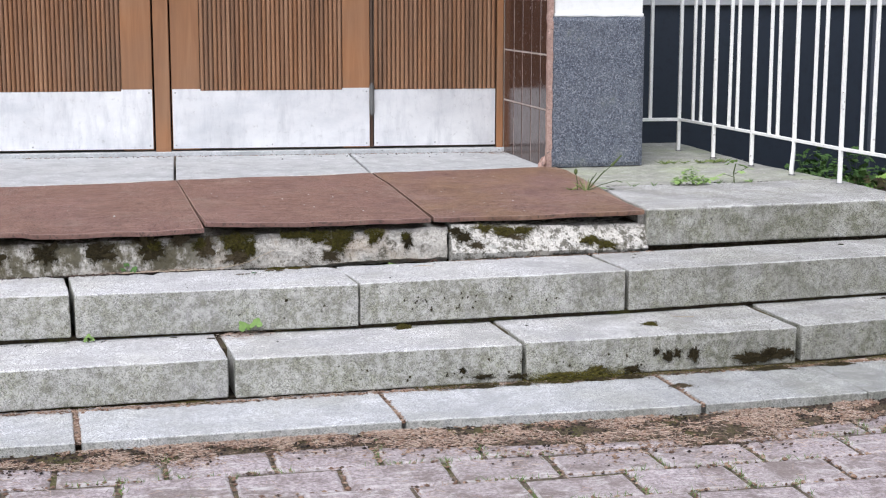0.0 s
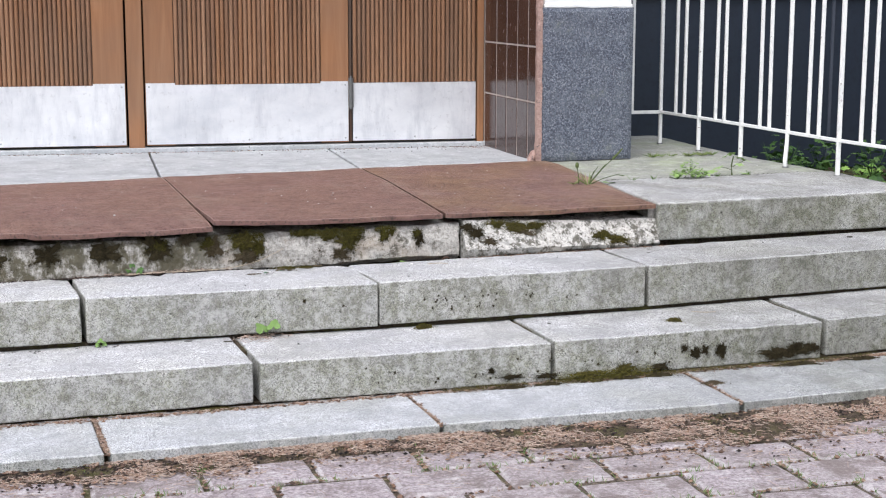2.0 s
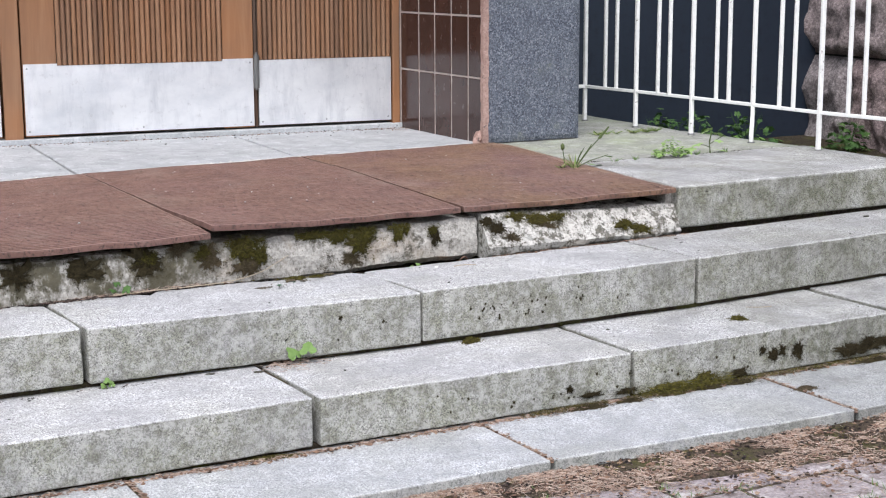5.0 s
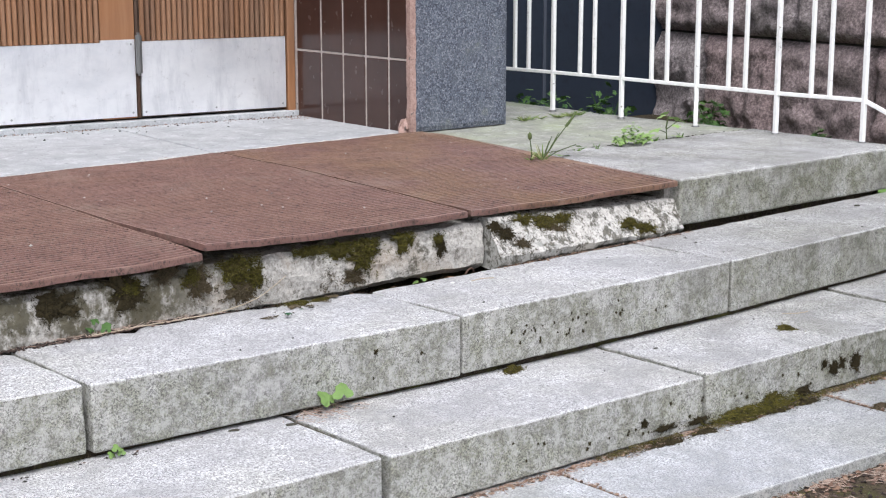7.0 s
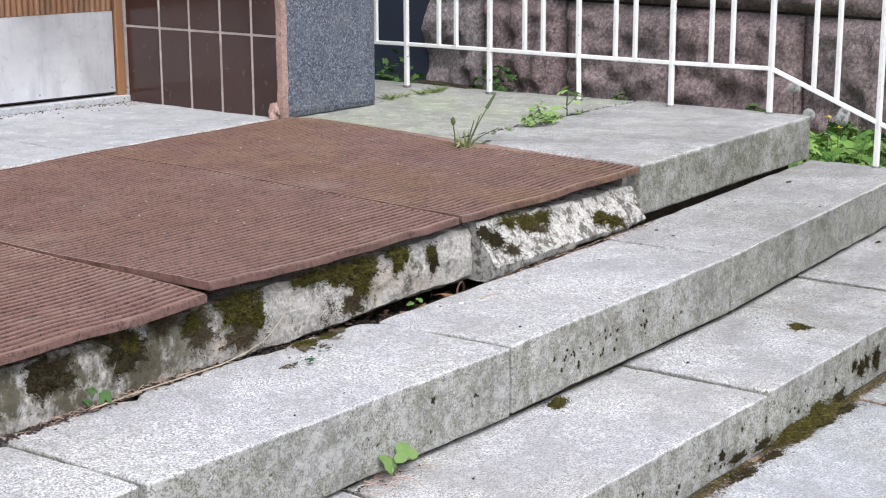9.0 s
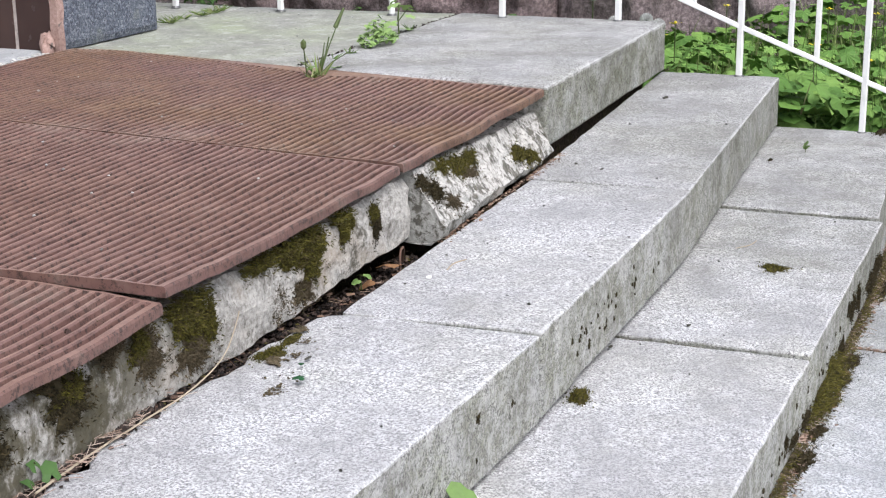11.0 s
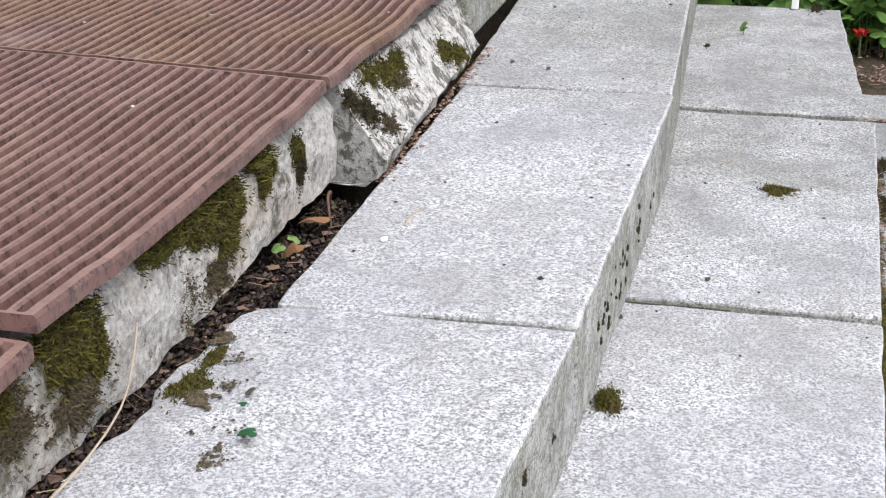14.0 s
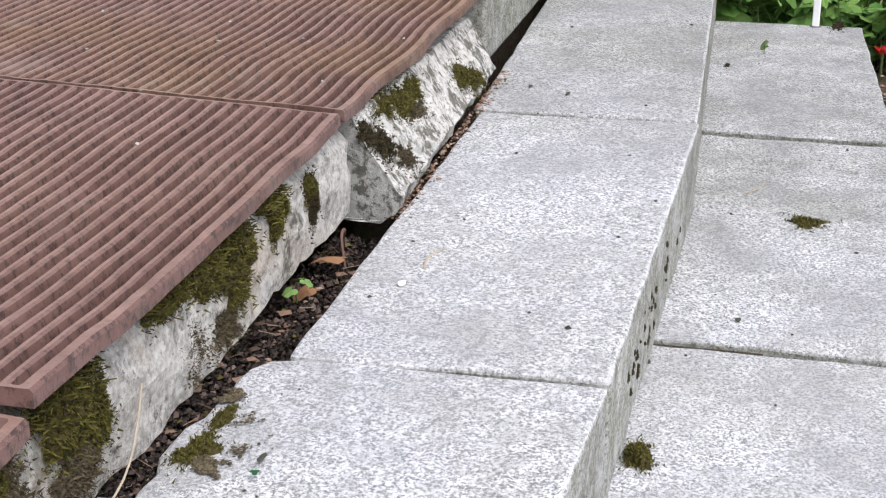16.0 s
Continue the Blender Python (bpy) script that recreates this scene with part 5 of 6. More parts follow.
needles("needle_litter", [(rnd.gauss(-1.50, 0.05), rnd.gauss(-2.02, 0.03), -0.318) for _ in range(90)], 0.030, "a few reddish dry needles in a stone joint")
crumbs("soil_crumbs", [(x, along([(-0.75, -1.59), (0.10, -1.475)], x) - abs(rnd.gauss(0, 0.009)), -0.160) for x in (rnd.uniform(-0.72, 0.09) for _ in range(420))], 0.0028, LITTER, "brown grit under the broken block")
crumbs("grit", [(x, along(S2, x) + rnd.uniform(0.02, 0.32), -0.160) for x in (rnd.uniform(-2.4, 1.2) for _ in range(34))], 0.0030, BARK, "dark grit scattered on the second step")
crumbs("grit", [(x, along(S3, x) + rnd.uniform(0.02, 0.32), -0.320) for x in (rnd.uniform(-2.4, 1.2) for _ in range(30))], 0.0030, BARK, "dark grit scattered on the third step")
crumbs("grit", [(rnd.uniform(-2.4, 0.0), rnd.uniform(-1.55, -0.35), 0.007) for _ in range(90)], 0.003, PEBBLE, "pale specks on the rubber mats")
crumbs("grit", [(rnd.uniform(-2.4, -0.1), 0.735 - abs(rnd.gauss(0, 0.09)), 0.0) for _ in range(70)], 0.0034, BARK, "dark grit along the door sill")
crumbs("grit", [(rnd.uniform(0.1, 1.1), rnd.uniform(-1.3, 0.3), 0.0) for _ in range(60)], 0.0035, PEBBLE, "pale grit on the landing slabs")


crumbs("grit", [(-0.06 - abs(rnd.gauss(0, 0.10)), 0.73 - abs(rnd.gauss(0, 0.07)), 0.0) for _ in range(130)], 0.003, LITTER, "brown dirt in the corner by the tiled reveal")


crumbs("mortar_crumbs", [(x, along(MAT_BACK, x) + abs(rnd.gauss(0.010, 0.009)), 0.0) for x in (rnd.uniform(-2.6, -0.03) for _ in range(900))], 0.0045, PALE_MORTAR, "pale crumbly mortar along the back of the mats")
crumbs("soil_crumbs", [(rnd.uniform(-2.5, -0.1), 0.738 - abs(rnd.gauss(0, 0.022)), 0.0) for _ in range(700)], 0.003, LITTER, "brown dirt swept along the door sill")
under = [(x, along(COURSE_FRONT, x) + rnd.gauss(0.003, 0.006), -0.052 + rnd.gauss(0, 0.006)) for x in (rnd.uniform(-1.56, -0.96) for _ in range(2600)) if noise.noise(Vector((x * 9, 2, 2))) > -0.12]
needles("moss_litter", under, 0.010, "olive moss creeping along the course under the mats", MOSS)
upright = []
for _ in range(2600):
    x = rnd.choice((-0.47, -0.40, -0.33)) + rnd.gauss(0, 0.05)
    upright.append((x, along(S3, x) - abs(rnd.gauss(0.002, 0.014)), -0.453 + 0.024 * rnd.random() ** 1.6))
needles("moss_litter", upright, 0.009, "thick olive moss cushion along the foot of the third riser", MOSS)


kerb_joints = [(x + rnd.gauss(0, 0.004) - 0.045 * t, along(S4, x) + 0.43 * t, -0.466 + 0.008 * rnd.random()) for x in (-1.981, -1.030, -0.075, 0.948) for t in (rnd.random() for _ in range(260))]
crumbs("soil_crumbs", kerb_joints, 0.0045, LITTER, "earth and leaf bits packed in the joints of the lowest row")
needles("needle_litter", kerb_joints[::2], 0.018, "dry needles in the joints of the lowest row")
end_spots = []
for _ in range(2600):
    x, y = rnd.uniform(1.12, 1.72), rnd.uniform(-2.62, -1.98)
    if noise.noise(Vector((x * 6, y * 6, 5))) + 0.25 > rnd.random() * 0.6:
        end_spots.append((x, y, -0.462 + 0.008 * rnd.random()))
crumbs("soil_crumbs", end_spots[::2], 0.006, LITTER, "brown leaf litter and earth past the end of the lowest stone")
needles("needle_litter", end_spots[1::3], 0.026, "dry needles past the end of the lowest stone")
bm = bmesh.new()
bmesh.ops.create_grid(bm, x_segments=14, y_segments=14, size=0.5)
for v in bm.verts:
    v.co = Vector((1.44 + 0.62 * v.co.x, -2.32 + 0.75 * v.co.y, -0.468 + 0.010 * noise.noise(Vector((v.co.x * 9, v.co.y * 9, 1)))))
tagged(part("ground_verge", bm, SOIL), "low verge of brown earth and litter beside the steps", "soil", kind="structure")


def lump(name, at, size, squash, material, label, category, seed):
    bm = bmesh.new()
    bmesh.ops.create_icosphere(bm, subdivisions=2, radius=size, matrix=Matrix.Translation(at) @ Matrix.Diagonal((*squash, 1)))
    for v in bm.verts:
        v.co += (v.co - Vector(at)) * 0.5 * noise.noise(v.co / size * 0.9 + Vector((seed, 0, 0)))
    return tagged(part(name, bm, material), label, category)


lump("pebble", (-0.927, -1.684, -0.157), 0.005, (1.2, 0.8, 0.6), WHITE_PEBBLE, "small white pebble on the stone step", "pebble", 1)
for i, (x, y, z) in enumerate(((-0.008, -1.558, -0.157), (-0.035, -1.632, -0.157), (-0.522, -2.014, -0.317), (-1.60, -2.06, -0.316), (-1.72, -2.03, -0.316), (0.86, -1.45, -0.157), (-0.70, -1.93, -0.316), (-1.36, -1.72, -0.157))):
    lump("bark_crumb", (x, y, z), 0.007 if i in (3, 4, 5) else 0.0038, (1.9, 1.0, 0.4), BARK, "dark crumb of bark on a stone step", "crumb", i)


def tube(pts, r0, r1, sides=6):
    """One tapered tube along a bent line."""
    bm = bmesh.new()
    pts = [Vector(p) for p in pts]
    rings = []
    for i, p in enumerate(pts):
        d = (pts[min(i + 1, len(pts) - 1)] - pts[max(i - 1, 0)]).normalized()
        q = d.to_track_quat("Z", "Y").to_matrix()
        r = r0 + (r1 - r0) * i / (len(pts) - 1)
        rings.append([bm.verts.new(p + q @ Vector((r * math.cos(6.283 * k / sides), r * math.sin(6.283 * k / sides), 0))) for k in range(sides)])
    for a, b in zip(rings, rings[1:]):
        for k in range(sides):
            bm.faces.new((a[k], a[(k + 1) % sides], b[(k + 1) % sides], b[k]))
    bm.faces.new(rings[0][::-1])
    bm.faces.new(rings[-1])
    return bm


def curved_twig(pts, r0, r1, label, mat_=TWIG):
    pts = [Vector(p) for p in pts]
    fine = []
    for i in range(len(pts) - 1):
        a, b, c, d = pts[max(i - 1, 0)], pts[i], pts[i + 1], pts[min(i + 2, len(pts) - 1)]
        for k in range(5):
            t = k / 5
            fine.append(0.5 * (2 * b + (c - a) * t + (2 * a - 5 * b + 4 * c - d) * t * t + (3 * b - a - 3 * c + d) * t ** 3) + Vector((0, 0, 0.0012 * noise.noise(Vector((i * 3.1 + k, 2, 7))))))
    bm = tube(fine + [pts[-1]], r0, r1)
    return tagged(part("twig", bm, mat_), label, "twig")


curved_twig([(-1.33, -1.585, -0.085), (-1.40, -1.620, -0.112), (-1.47, -1.645, -0.136), (-1.56, -1.655, -0.152), (-1.66, -1.660, -0.156), (-1.78, -1.672, -0.156), (-1.90, -1.690, -0.156)], 0.0008, 0.0017, "long pale dry twig leaning on the crumbling course")
curved_twig([(-0.80, -1.690, -0.158), (-0.835, -1.683, -0.157), (-0.872, -1.690, -0.158)], 0.0012, 0.0016, "short straw-coloured stalk on the step")
curved_twig([(-0.745, -1.525, -0.20), (-0.765, -1.540, -0.165), (-0.785, -1.545, -0.168), (-0.82, -1.565, -0.195)], 0.0032, 0.0016, "grey root stub curling in the open gap", LITTER)
curved_twig([(0.02, -1.93, -0.317), (0.06, -1.95, -0.317), (0.10, -1.952, -0.317)], 0.0009, 0.0012, "thin dry grass stalk on a stone step")


def flat_leaf(at, size, heading, pitch, mat_, label, lobes=5, name="fallen_leaf"):
    verts, faces = [], []
    lobed_leaf(verts, faces, at, heading, pitch, size, lobes)
    ob = tagged(raw(name, verts, faces, mat_), label, "leaf")
    m = ob.modifiers.new("thick", "SOLIDIFY")
    m.thickness = 0.0008
    return ob


crumbs("soil_crumbs", [(x, along(COURSE_FRONT, x) - abs(rnd.gauss(0.002, 0.012)), -0.160) for x in (rnd.uniform(-2.4, -1.62) for _ in range(900))], 0.004, DARK_LITTER, "dark earth at the foot of the crumbling course")
flat_leaf((-1.444, -1.764, -0.152), 0.013, 0.6, 0.1, DARK_LEAF, "dark green torn leaf scrap on the step", 3)
flat_leaf((-1.389, -1.727, -0.155), 0.006, 2.0, 0.1, DARK_LEAF, "tiny dark green leaf scrap on the step", 3)
flat_leaf((-0.83, -1.545, -0.178), 0.034, 2.4, 0.35, DRY_LEAF, "curled dry brown leaf in the open gap", 3)
flat_leaf((-0.92, -1.56, -0.185), 0.022, 0.9, -0.3, DRY_LEAF, "small dry brown leaf in the open gap", 3)


def plant(name, at, label, leaves, stems=(), mat_=SPROUT, category="weed"):
    """A small plant: stems and leaves as separate parts under one base."""
    p = thing(name, label, category, at=at)
    base = Vector(at)
    for a, b, r in stems:
        mid = (Vector(a) + Vector(b)) / 2 + Vector((rnd.uniform(-1, 1), rnd.uniform(-1, 1), 0.5)) * 0.006
        bm = tube([a, mid, b], r, r * 0.6)
        part("stem", bm, WEED_STEM, p)
    for pos_, size, heading, pitch, lobes in leaves:
        verts, faces = [], []
        lobed_leaf(verts, faces, pos_, heading, pitch, size, lobes, rnd.uniform(-0.2, 0.2))
        raw("leaf", verts, faces, mat_, p)
    return p


# two-leaved seedling in the joint under the second riser, and a smaller one
plant("seedling", (-1.470, -2.014, -0.320), "bright green two-lobed seedling in a stone joint",
      [((-0.014, -0.006, 0.028), 0.034, 0.5, 0.95, 3), ((0.020, -0.012, 0.038), 0.034, -0.35, 0.85, 3)], [((0, 0, 0), (0.0, -0.004, 0.026), 0.0012)])
plant("seedling", (-1.995, -2.052, -0.320), "tiny yellow-green seedling in a stone joint",
      [((-0.009, -0.004, 0.008), 0.013, 0.5, 0.9, 3), ((0.010, -0.004, 0.010), 0.013, -0.4, 0.9, 3), ((0.0, -0.008, 0.022), 0.016, 0.1, 0.8, 3)], [((0, 0, 0), (0.0, -0.002, 0.014), 0.0010)])
plant("seedling", (-1.885, -1.672, -0.160), "small broad-leaved green seedling at the crumbling course",
      [((0.022, -0.010, 0.012), 0.022, -0.5, 0.8, 2), ((0.0, -0.006, 0.032), 0.019, 0.3, 0.9, 2), ((-0.012, -0.008, 0.014), 0.016, 0.6, 0.8, 2)], [((0, 0, 0), (0.0, 0, 0.030), 0.0012)], SHADE_LEAF)
plant("seedling", (-0.94, -1.555, -0.195), "fresh green sprout in the open gap",
      [((-0.014, 0, 0.022), 0.014, 1.2, -0.3, 3), ((0.012, 0.004, 0.026), 0.015, -1.1, -0.3, 3), ((0.0, -0.012, 0.030), 0.013, 2.9, -0.3, 3)], [((0, 0, 0), (0, 0, 0.026), 0.0012)])
plant("seedling", (1.05, -1.80, -0.318), "small green sprout in the joint of two stones",
      [((0.0, 0, 0.03), 0.020, 0.4, -0.9, 3), ((0.016, 0.004, 0.016), 0.016, -1.1, -0.6, 3)], [((0, 0, 0), (0, 0, 0.03), 0.0012)])


def grass_tuft(at, n, height, spread, label, mat_=GRASS, width=0.004, lean=(0, 0)):
    verts, faces = [], []
    for _ in range(n):
        a = rnd.uniform(0, 6.283)
        b = Vector((math.cos(a), math.sin(a), 0)) * rnd.uniform(0, spread * 0.25)
        h = height * rnd.uniform(0.45, 1.0)
        tip = b + Vector((math.cos(a) * spread * rnd.uniform(0.2, 1) + lean[0] * h, math.sin(a) * spread * rnd.uniform(0.2, 1) + lean[1] * h, h))
        blade(verts, faces, b, tip, width * rnd.uniform(0.6, 1.2), (0, 0, -0.15 * h * rnd.random()))
    ob = raw("grass_tuft", verts, faces, mat_)
    ob.location = at
    return tagged(ob, label, "grass")


# the stalky weed at the mat's edge
stalky = plant("stalky_weed", (-0.025, -0.885, 0.0), "sparse dark-stalked weed at the edge of a rubber mat",
               [((0.115, -0.010, 0.045), 0.020, -1.3, -0.2, 2), ((-0.03, 0.0, 0.03), 0.016, 1.2, -0.4, 2), ((0.06, 0.01, 0.012), 0.022, -1.4, -0.1, 2), ((0.09, 0.015, 0.006), 0.020, -1.0, -0.1, 2)],
               [((0, 0, 0), (0.068, 0.020, 0.095), 0.0026), ((0, 0, 0), (0.036, 0.01, 0.085), 0.0022), ((0, 0, 0), (0.115, 0.02, 0.145), 0.0022), ((0, 0, 0), (0.112, -0.010, 0.050), 0.0024),
                ((-0.035, 0.01, 0), (-0.042, 0.012, 0.085), 0.0022), ((0.0, 0.0, 0.0), (0.02, 0.0, 0.07), 0.0018)])
bm = bmesh.new()
bmesh.ops.create_icosphere(bm, subdivisions=1, radius=0.011, matrix=Matrix.Translation((-0.042, 0.012, 0.093)) @ Matrix.Diagonal((0.7, 0.7, 1.5, 1)))
part("seed_head", bm, WEED_STEM, stalky)
bm = bmesh.new()
rod(bm, (0.094, 0.02, 0.118), (0.130, 0.02, 0.168), 0.006, 6, 0.003)
part("seed_head", bm, WEED_STEM, stalky)
stalky.scale = (1.15, 1.0, 0.86)
grass_tuft((-0.03, -0.89, 0.0), 14, 0.06, 0.06, "short grass in the joint beside a mat", width=0.005)
grass_tuft((-0.10, -0.91, 0.008), 10, 0.02, 0.05, "flattened grass on the mat edge", width=0.005)
# feathery weed in the slab joint
verts, faces = [], []
for _ in range(260):
    a, r_ = rnd.uniform(0, 6.283), rnd.random() ** 0.6
    lobed_leaf(verts, faces, (0.085 * r_ * math.cos(a), 0.04 * r_ * math.sin(a), 0.012 + 0.075 * rnd.random() * (1.1 - r_)), rnd.uniform(0, 6.28), rnd.uniform(-0.8, 0.5), rnd.uniform(0.006, 0.013), 3)
ob = raw("feathery_weed", verts, faces, PALE_LEAF)
ob.location = (0.465, -0.758, 0.0)
tagged(ob, "low feathery green weed growing in the slab joint", "weed")
leafy = plant("leafy_weed", (0.682, -0.700, 0.0), "upright pale green weed with lobed leaves in the slab joint",
      [((0.030, 0, 0.105), 0.034, -1.2, -0.5, 5), ((-0.022, 0.0, 0.118), 0.030, 1.1, -0.5, 5), ((0.062, 0.005, 0.085), 0.026, -1.5, -0.4, 5), ((-0.05, -0.005, 0.055), 0.034, 1.4, -0.4, 5), ((0.0, 0.01, 0.13), 0.024, 0.1, -0.7, 5),
       ((-0.075, 0, 0.03), 0.034, 1.5, -0.3, 5), ((0.05, 0.01, 0.010), 0.030, -1.5, -0.1, 5), ((0.02, -0.02, 0.07), 0.022, 2.8, -0.4, 5)],
      [((0, 0, 0), (0.004, 0, 0.112), 0.0034), ((0, 0, 0.05), (0.055, 0.004, 0.088), 0.002), ((0, 0, 0.03), (-0.05, -0.004, 0.052), 0.002)], PALE_LEAF)
leafy.scale = (1.15, 1.15, 0.74)
for x, y, n in ((0.52, -0.745, 10), (0.60, -0.725, 10), (0.40, -0.765, 8), (0.76, -0.69, 8), (0.20, -0.78, 6), (0.30, -0.77, 6)):
    grass_tuft((x, y, 0.0), n, 0.025, 0.03, "short grass in the slab joint", SPROUT, 0.004)
for k in range(9):
    grass_tuft((0.58 + 0.045 * k + rnd.uniform(-0.03, 0.03), 0.064 + 0.004 * k + rnd.uniform(-0.012, 0.012), 0.0), rnd.randrange(12, 46), rnd.uniform(0.012, 0.028), rnd.uniform(0.03, 0.06), "fine low grass in the slab joint", GRASS, 0.003)
crumbs("soil_crumbs", [(x, along([(0.06, -0.75), (1.18, -0.635)], x) + rnd.gauss(0, 0.006), -0.004) for x in (rnd.uniform(0.08, 1.17) for _ in range(170))], 0.004, DARK_LITTER, "soil crumbs in the slab joint")

# ---- weeds in the bed beyond the railing ----
bm = bmesh.new()
n = 40
gr = []
for i in range(n + 1):
    col = []
    for j in range(n + 1):
        x, y = 0.9 + 3.2 * i / n, -3.7 + 6.8 * j / n
        rise = 0.04 * noise.noise(Vector((x * 1.5, y * 1.5, 0)))
        col.append(bm.verts.new((x, y, -0.47 + rise)))
    gr.append(col)
for a, b in zip(gr, gr[1:]):
    for j in range(n):
        bm.faces.new((a[j], b[j], b[j + 1], a[j + 1]))
bed = part("ground_bed", bm, BED_SOIL)
tagged(bed, "dark planted soil bed between the steps and the stone wall", "flower bed", kind="structure")


def bed_edge(y):
    """Where the bed begins beside the landing and the steps."""
    pts = [(-4.0, 1.75), (-2.5, 1.66), (-2.0, 1.46), (-1.65, 1.38), (-1.3, 1.27), (-0.6, 1.21), (0.1, 1.08), (1.1, 1.02), (3.1, 1.0)]
    for (ya, xa), (yb, xb) in zip(pts, pts[1:]):
        if y <= yb:
            return xa + (xb - xa) * (y - ya) / (yb - ya)
    return 1.0


def bed_height(x, y):
    return (0.30 if y < -0.9 else 0.30 * max(0.12, 1 - (y + 0.9) * 1.6)) * (0.75 + 0.5 * noise.noise(Vector((x * 1.7, y * 1.7, 3))))


verts, faces = [], []
sv, sf = [], []
for _ in range(5600):
    y = rnd.uniform(-3.4, 0.2) if rnd.random() < 0.9 else rnd.uniform(0.2, 3.0)
    x = bed_edge(y) + 0.04 + (3.5 - bed_edge(y)) * rnd.random() ** 1.25
    top = bed_height(x, y)
    z = -0.45 + top * rnd.uniform(0.25, 1.0)
    size = rnd.uniform(0.032, 0.062) * (1.45 if x < bed_edge(y) + 0.35 else 1.0)
    lobed_leaf(verts, faces, (x, y, z), rnd.uniform(0, 6.283), rnd.uniform(-0.75, 0.2), size, rnd.choice((3, 5, 5, 7)), rnd.uniform(-0.4, 0.4))
    if rnd.random() < 0.5:
        blade(sv, sf, (x + rnd.uniform(-0.03, 0.03), y + rnd.uniform(-0.03, 0.03), -0.47), (x, y, z), 0.004, (0, 0, 0))
tagged(raw("celandine_bed", verts, faces, LEAF), "dense lobed green weeds filling the bed", "weeds", kind="stuff")
for _ in range(3200):
    y = rnd.uniform(-3.5, -0.4)
    x = bed_edge(y) + 0.03 + (3.5 - bed_edge(y)) * rnd.random()
    h = rnd.uniform(0.12, 0.42) * (1.0 if y < -1.1 else 0.6)
    blade(sv, sf, (x, y, -0.47), (x + rnd.gauss(0, 0.05), y + rnd.gauss(0, 0.05), -0.47 + h), rnd.uniform(0.003, 0.007), (rnd.gauss(0, 0.04), rnd.gauss(0, 0.04), -0.05))
tagged(raw("tall_grass", sv, sf, GRASS), "tall thin grass and stalks among the weeds", "grass", kind="stuff")
# tufts at the foot of the dark wall and the stone wall
for x, y, s in ((2.22, 2.14, 0.30), (2.45, 2.55, 0.24), (2.75, 2.62, 0.24), (3.06, 2.49, 0.27), (1.75, 2.6, 0.16), (3.70, 2.26, 0.20), (3.62, 1.25, 0.10), (3.50, 0.30, 0.13), (3.42, -0.25, 0.12)):
    verts, faces = [], []
    for _ in range(90):
        a, r_ = rnd.uniform(0, 6.283), rnd.random() ** 0.6 * s * 0.7
        lobed_leaf(verts, faces, (r_ * math.cos(a), r_ * math.sin(a), s * rnd.uniform(0.15, 1.2) * (1.15 - r_ / s)), rnd.uniform(0, 6.28), rnd.uniform(-0.9, 0.2), rnd.uniform(0.022, 0.045), 5)
    for _ in range(12):
        a = rnd.uniform(0, 6.283)
        blade(verts, faces, (0, 0, 0), (0.4 * s * math.cos(a), 0.4 * s * math.sin(a), s), 0.006, (0, 0, 0))
    ob = raw("wall_weed", verts, faces, SHADE_LEAF)
    ob.location = (x, y, -0.47)
    tagged(ob, "dark green leafy weed at the foot of a wall", "weed", group="weeds at the walls")


def flower(at, r, label):
    f = thing("yellow_flower", label, "flower", group="yellow flowers", at=at)
    bm = bmesh.new()
    rod(bm, (0, 0, -0.12), (0, 0, 0), 0.0018, 5)
    part("stem", bm, WEED_STEM, f)
    verts, faces = [], []
    for k in range(4):
        a = k * 1.571 + rnd.uniform(-0.2, 0.2)
        lobed_leaf(verts, faces, (0.5 * r * math.cos(a), 0.5 * r * math.sin(a), 0.002), a - 1.571, rnd.uniform(0.1, 0.6), r * 0.62, 2)
    raw("petals", verts, faces, YELLOW, f)
    bm = bmesh.new()
    bmesh.ops.create_icosphere(bm, subdivisions=1, radius=r * 0.25, matrix=Matrix.Translation((0, 0, 0.004)))
    part("centre", bm, YELLOW, f)


for x, y, z in ((1.50, -1.86, -0.12), (1.62, -1.66, -0.10), (1.75, -1.98, -0.15), (1.95, -1.30, -0.10), (2.2, -1.55, -0.06), (2.3, -1.15, -0.08), (1.42, -1.27, -0.03), (2.6, -1.75, -0.02), (2.05, -1.75, -0.05), (1.9, -1.05, -0.14)):
    flower((x, y, z), rnd.uniform(0.014, 0.020), "small yellow four-petalled flower above the weeds")


def seed_clock(at, r):
    d = thing("dandelion_clock", "grey fluffy dandelion seed head on a thin stalk", "flower", group="seed heads", at=at)
    bm = bmesh.new()
    rod(bm, (0, 0, -0.30), (0, 0, 0), 0.0022, 5)
    part("stalk", bm, WEED_STEM, d)
    verts, faces = [], []
    for k in range(110):
        zf = 1 - 2 * (k + 0.5) / 110
        a = k * 2.39996
        n_ = Vector((math.sqrt(1 - zf * zf) * math.cos(a), math.sqrt(1 - zf * zf) * math.sin(a), zf))
        s = n_.orthogonal().normalized()
        t = n_.cross(s)
        n0 = len(verts)
        q = r * 0.12
        verts.extend([tuple(n_ * r * 0.15), tuple(n_ * r + s * q), tuple(n_ * r - s * q * 0.5 + t * q * 0.86), tuple(n_ * r - s * q * 0.5 - t * q * 0.86)])
        faces.extend([(n0, n0 + 1, n0 + 2), (n0, n0 + 2, n0 + 3), (n0, n0 + 3, n0 + 1), (n0 + 1, n0 + 2, n0 + 3)])
    raw("seed_head", verts, faces, PAPPUS, d)


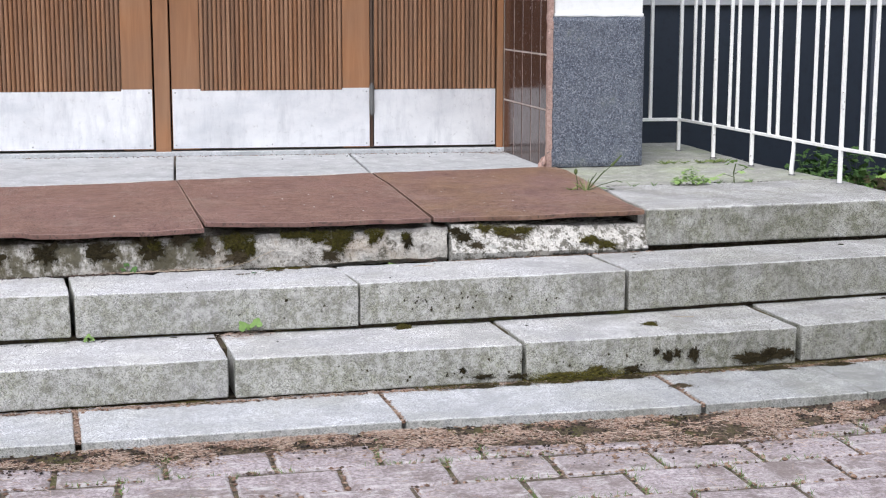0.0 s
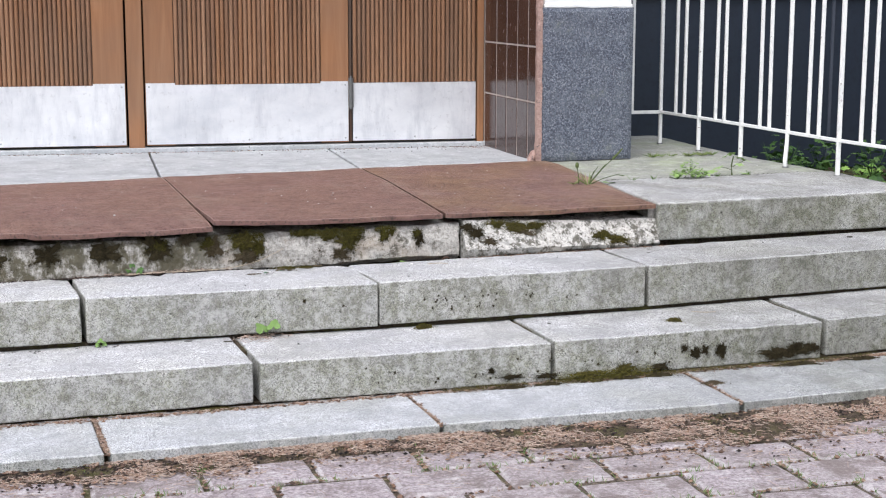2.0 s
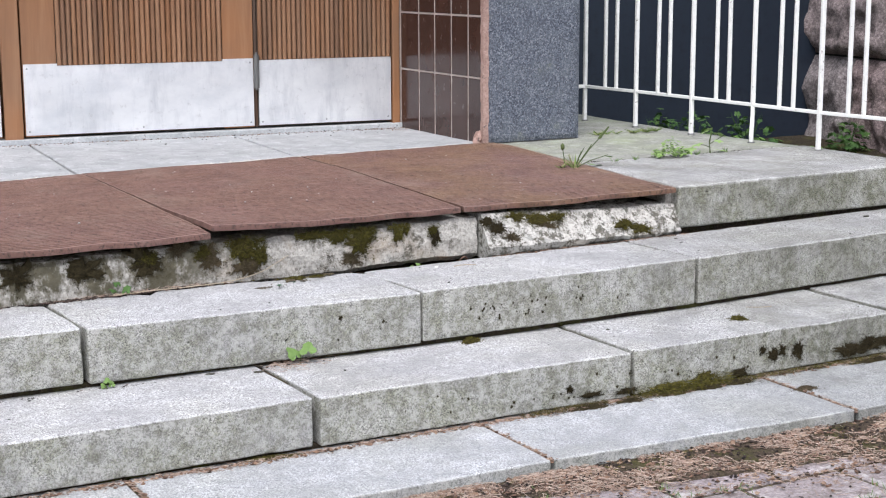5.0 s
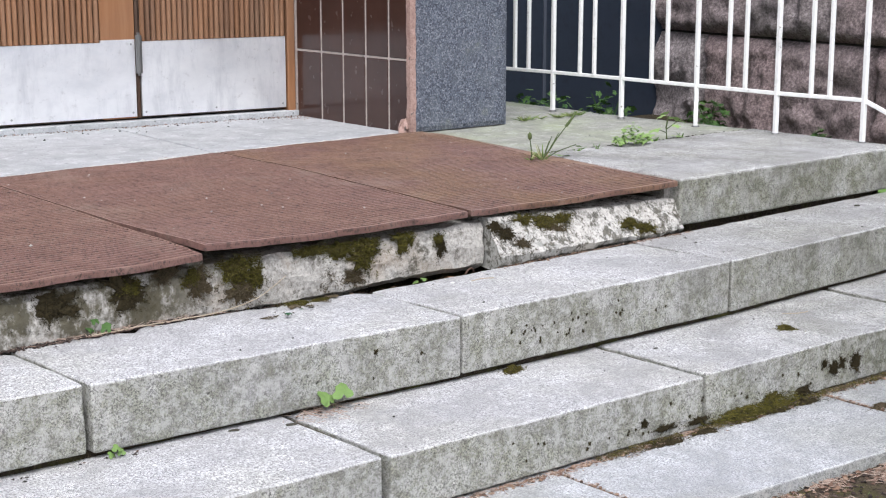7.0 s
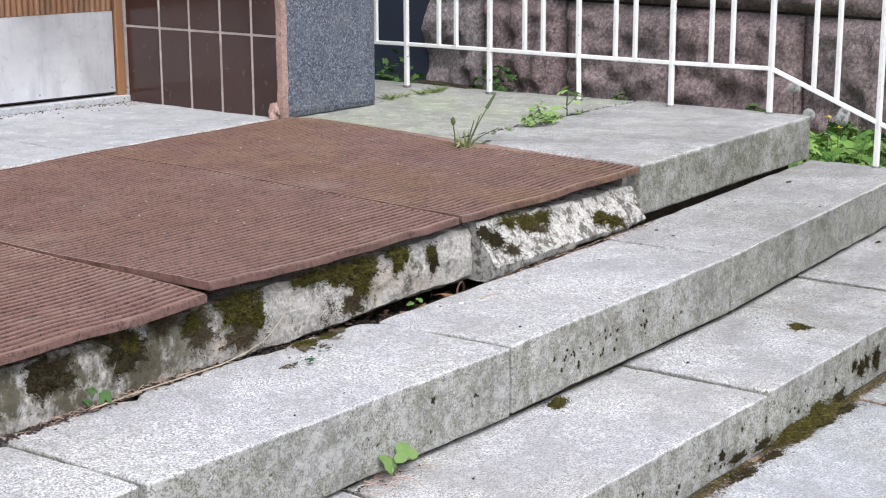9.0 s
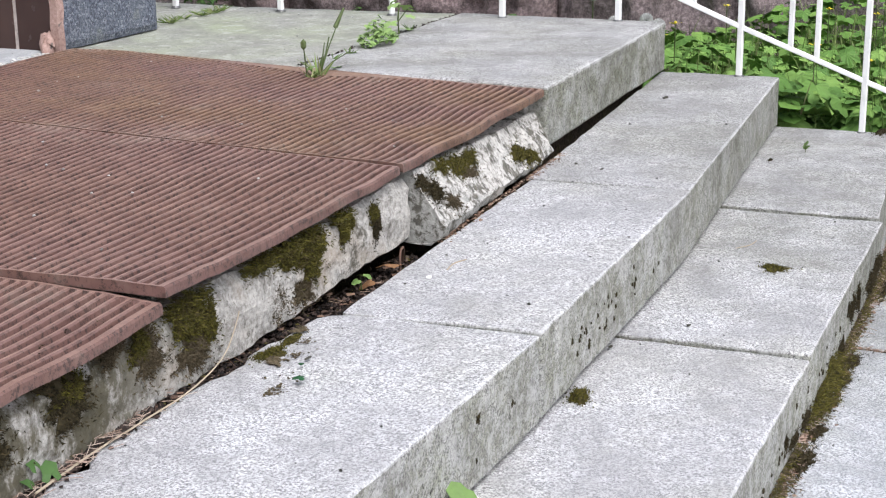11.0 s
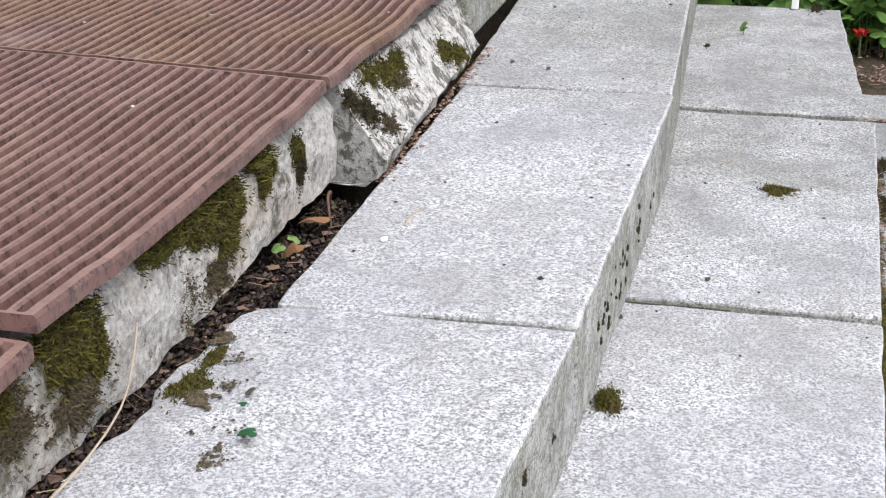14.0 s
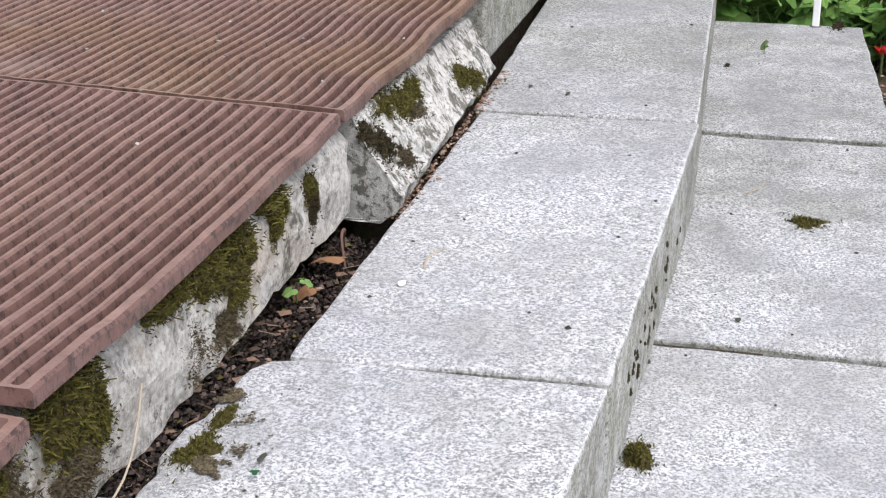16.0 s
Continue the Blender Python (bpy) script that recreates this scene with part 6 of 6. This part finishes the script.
for x, y, z in ((2.30, -0.62, -0.06), (2.05, -0.98, -0.13), (2.4, -0.80, -0.16), (2.75, -1.62, 0.02), (2.75, -1.75, 0.03), (2.55, -1.95, -0.04), (2.2, -0.75, -0.15)):
    seed_clock((x, y, z), 0.026)
rf = thing("red_flower", "small red flower beside the lowest steps", "flower", at=(1.50, -2.034, -0.392))
verts, faces = [], []
for k in range(6):
    a = k * 1.047
    lobed_leaf(verts, faces, (0.012 * math.cos(a), 0.012 * math.sin(a), 0.0), a - 1.571, 1.1, 0.015, 2)
raw("petals", verts, faces, RED, rf)
bm = bmesh.new()
rod(bm, (0, 0, -0.068), (0, 0, 0.0), 0.003, 5)
part("stem", bm, WEED_STEM, rf)

# ---- pavers, last ----
bm = bmesh.new()
ROT = radians(4.0)


def paver_spot(row, k):
    y = -2.845 - 0.202 * row
    x = -1.585 + 0.302 * k + (0.152 if row % 2 else 0.0) + 0.02 * (row % 3)
    c, s = math.cos(ROT), math.sin(ROT)
    dx, dy = x + 1.3, y + 2.85
    return -1.3 + c * dx - s * dy, -2.85 + s * dx + c * dy


def paver_mesh(seed):
    quad = [(-0.144, -0.094), (0.144, -0.094), (0.144, 0.094), (-0.144, 0.094)]
    hx, hy = 0.144, 0.094
    bmx = bmesh.new()
    rings = []
    for inset, z in ((0.0, -0.05), (0.0, -0.008), (0.004, -0.003), (0.012, 0.0)):
        ring = []
        for k in range(20):
            side, f = divmod(k, 5)
            f = f / 5
            p = [(-hx + 2 * hx * f, -hy), (hx, -hy + 2 * hy * f), (hx - 2 * hx * f, hy), (-hx, hy - 2 * hy * f)][side]
            w = 0.003 * noise.noise(Vector((p[0] * 30 + seed * 5, p[1] * 30, 0)))
            ring.append(bmx.verts.new((p[0] * (1 - (inset + w) / hx), p[1] * (1 - (inset + w) / hy), z)))
        rings.append(ring)
    for a, b in zip(rings, rings[1:]):
        for k in range(20):
            bmx.faces.new((a[k], a[(k + 1) % 20], b[(k + 1) % 20], b[k]))
    bmx.faces.new(rings[-1])
    return mesh_of(bmx, "paver", PAVER)


paver_meshes = [paver_mesh(i) for i in range(5)]
paving = thing("paving", "purple-grey concrete paving blocks with mossy joints", "paving", kind="structure")
front = [(x, along(S4, x) + 0.03) for x in (-5.0, -3.0, -2.0, -1.0, 0.0, 0.57, 1.1)]
bed_plan = [(-5.6, -7.9), (3.3, -7.4), (3.3, -3.3), (1.75, -2.9)] + [(x, y) for x, y in front[::-1]] + [(-5.6, -3.0)]
part("joint_bed", prism(bed_plan, -0.56, -0.5085), JOINT, paving, "sandy mossy soil under and between the blocks")
joint_spots, far_v, far_f = [], [], []
for row in range(-1, 24):
    for k in range(-26, 16):
        x, y = paver_spot(row, k)
        if y > along(S4, min(max(x, -5), 1.6)) - 0.11 or x > 3.2:
            continue
        tilt = (radians(rnd.uniform(-1.3, 1.3)), radians(rnd.uniform(-1.0, 1.0)), ROT + radians(rnd.uniform(-1.2, 1.2)))
        z = -0.500 + rnd.uniform(-0.004, 0.004)
        if row < 9 and -3.2 < x < 1.7:
            p = link("paver", paver_meshes[rnd.randrange(5)], paving)
            p.location, p.rotation_euler = (x, y, z), tilt
            for _ in range(20):
                u = rnd.uniform(-0.15, 0.15)
                joint_spots.append((x + u * math.cos(ROT), y - 0.101 + u * math.sin(ROT) + rnd.gauss(0, 0.005), -0.503))
            for _ in range(13):
                joint_spots.append((x - 0.151 + rnd.gauss(0, 0.005), y + rnd.uniform(-0.1, 0.1), -0.503))
        else:
            m = pose(x, y, z, 0, 0, math.degrees(ROT))
            me = paver_meshes[rnd.randrange(5)]
            n0 = len(far_v)
            far_v.extend([tuple(m @ v.co) for v in me.vertices])
            far_f.extend([tuple(n0 + i for i in p.vertices) for p in me.polygons])
ob = raw("paver_field", far_v, far_f, PAVER, paving)
ob["kind"] = "stuff"
crumbs("soil_crumbs", joint_spots, 0.006, LITTER, "earth in the paving joints")
jv, jf = [], []
for x, y, z in joint_spots:
    if noise.noise(Vector((x * 3, y * 3, 9))) > 0.0:
        for _ in range(2):
            bx, by = x + rnd.gauss(0, 0.006), y + rnd.gauss(0, 0.006)
            blade(jv, jf, (bx, by, z), (bx + rnd.gauss(0, 0.008), by + rnd.gauss(0, 0.008), z + rnd.uniform(0.008, 0.022)), 0.0022, (0, 0, 0))
tagged(raw("joint_grass", jv, jf, SPROUT), "tiny grass and moss in the paving joints", "grass", kind="stuff")
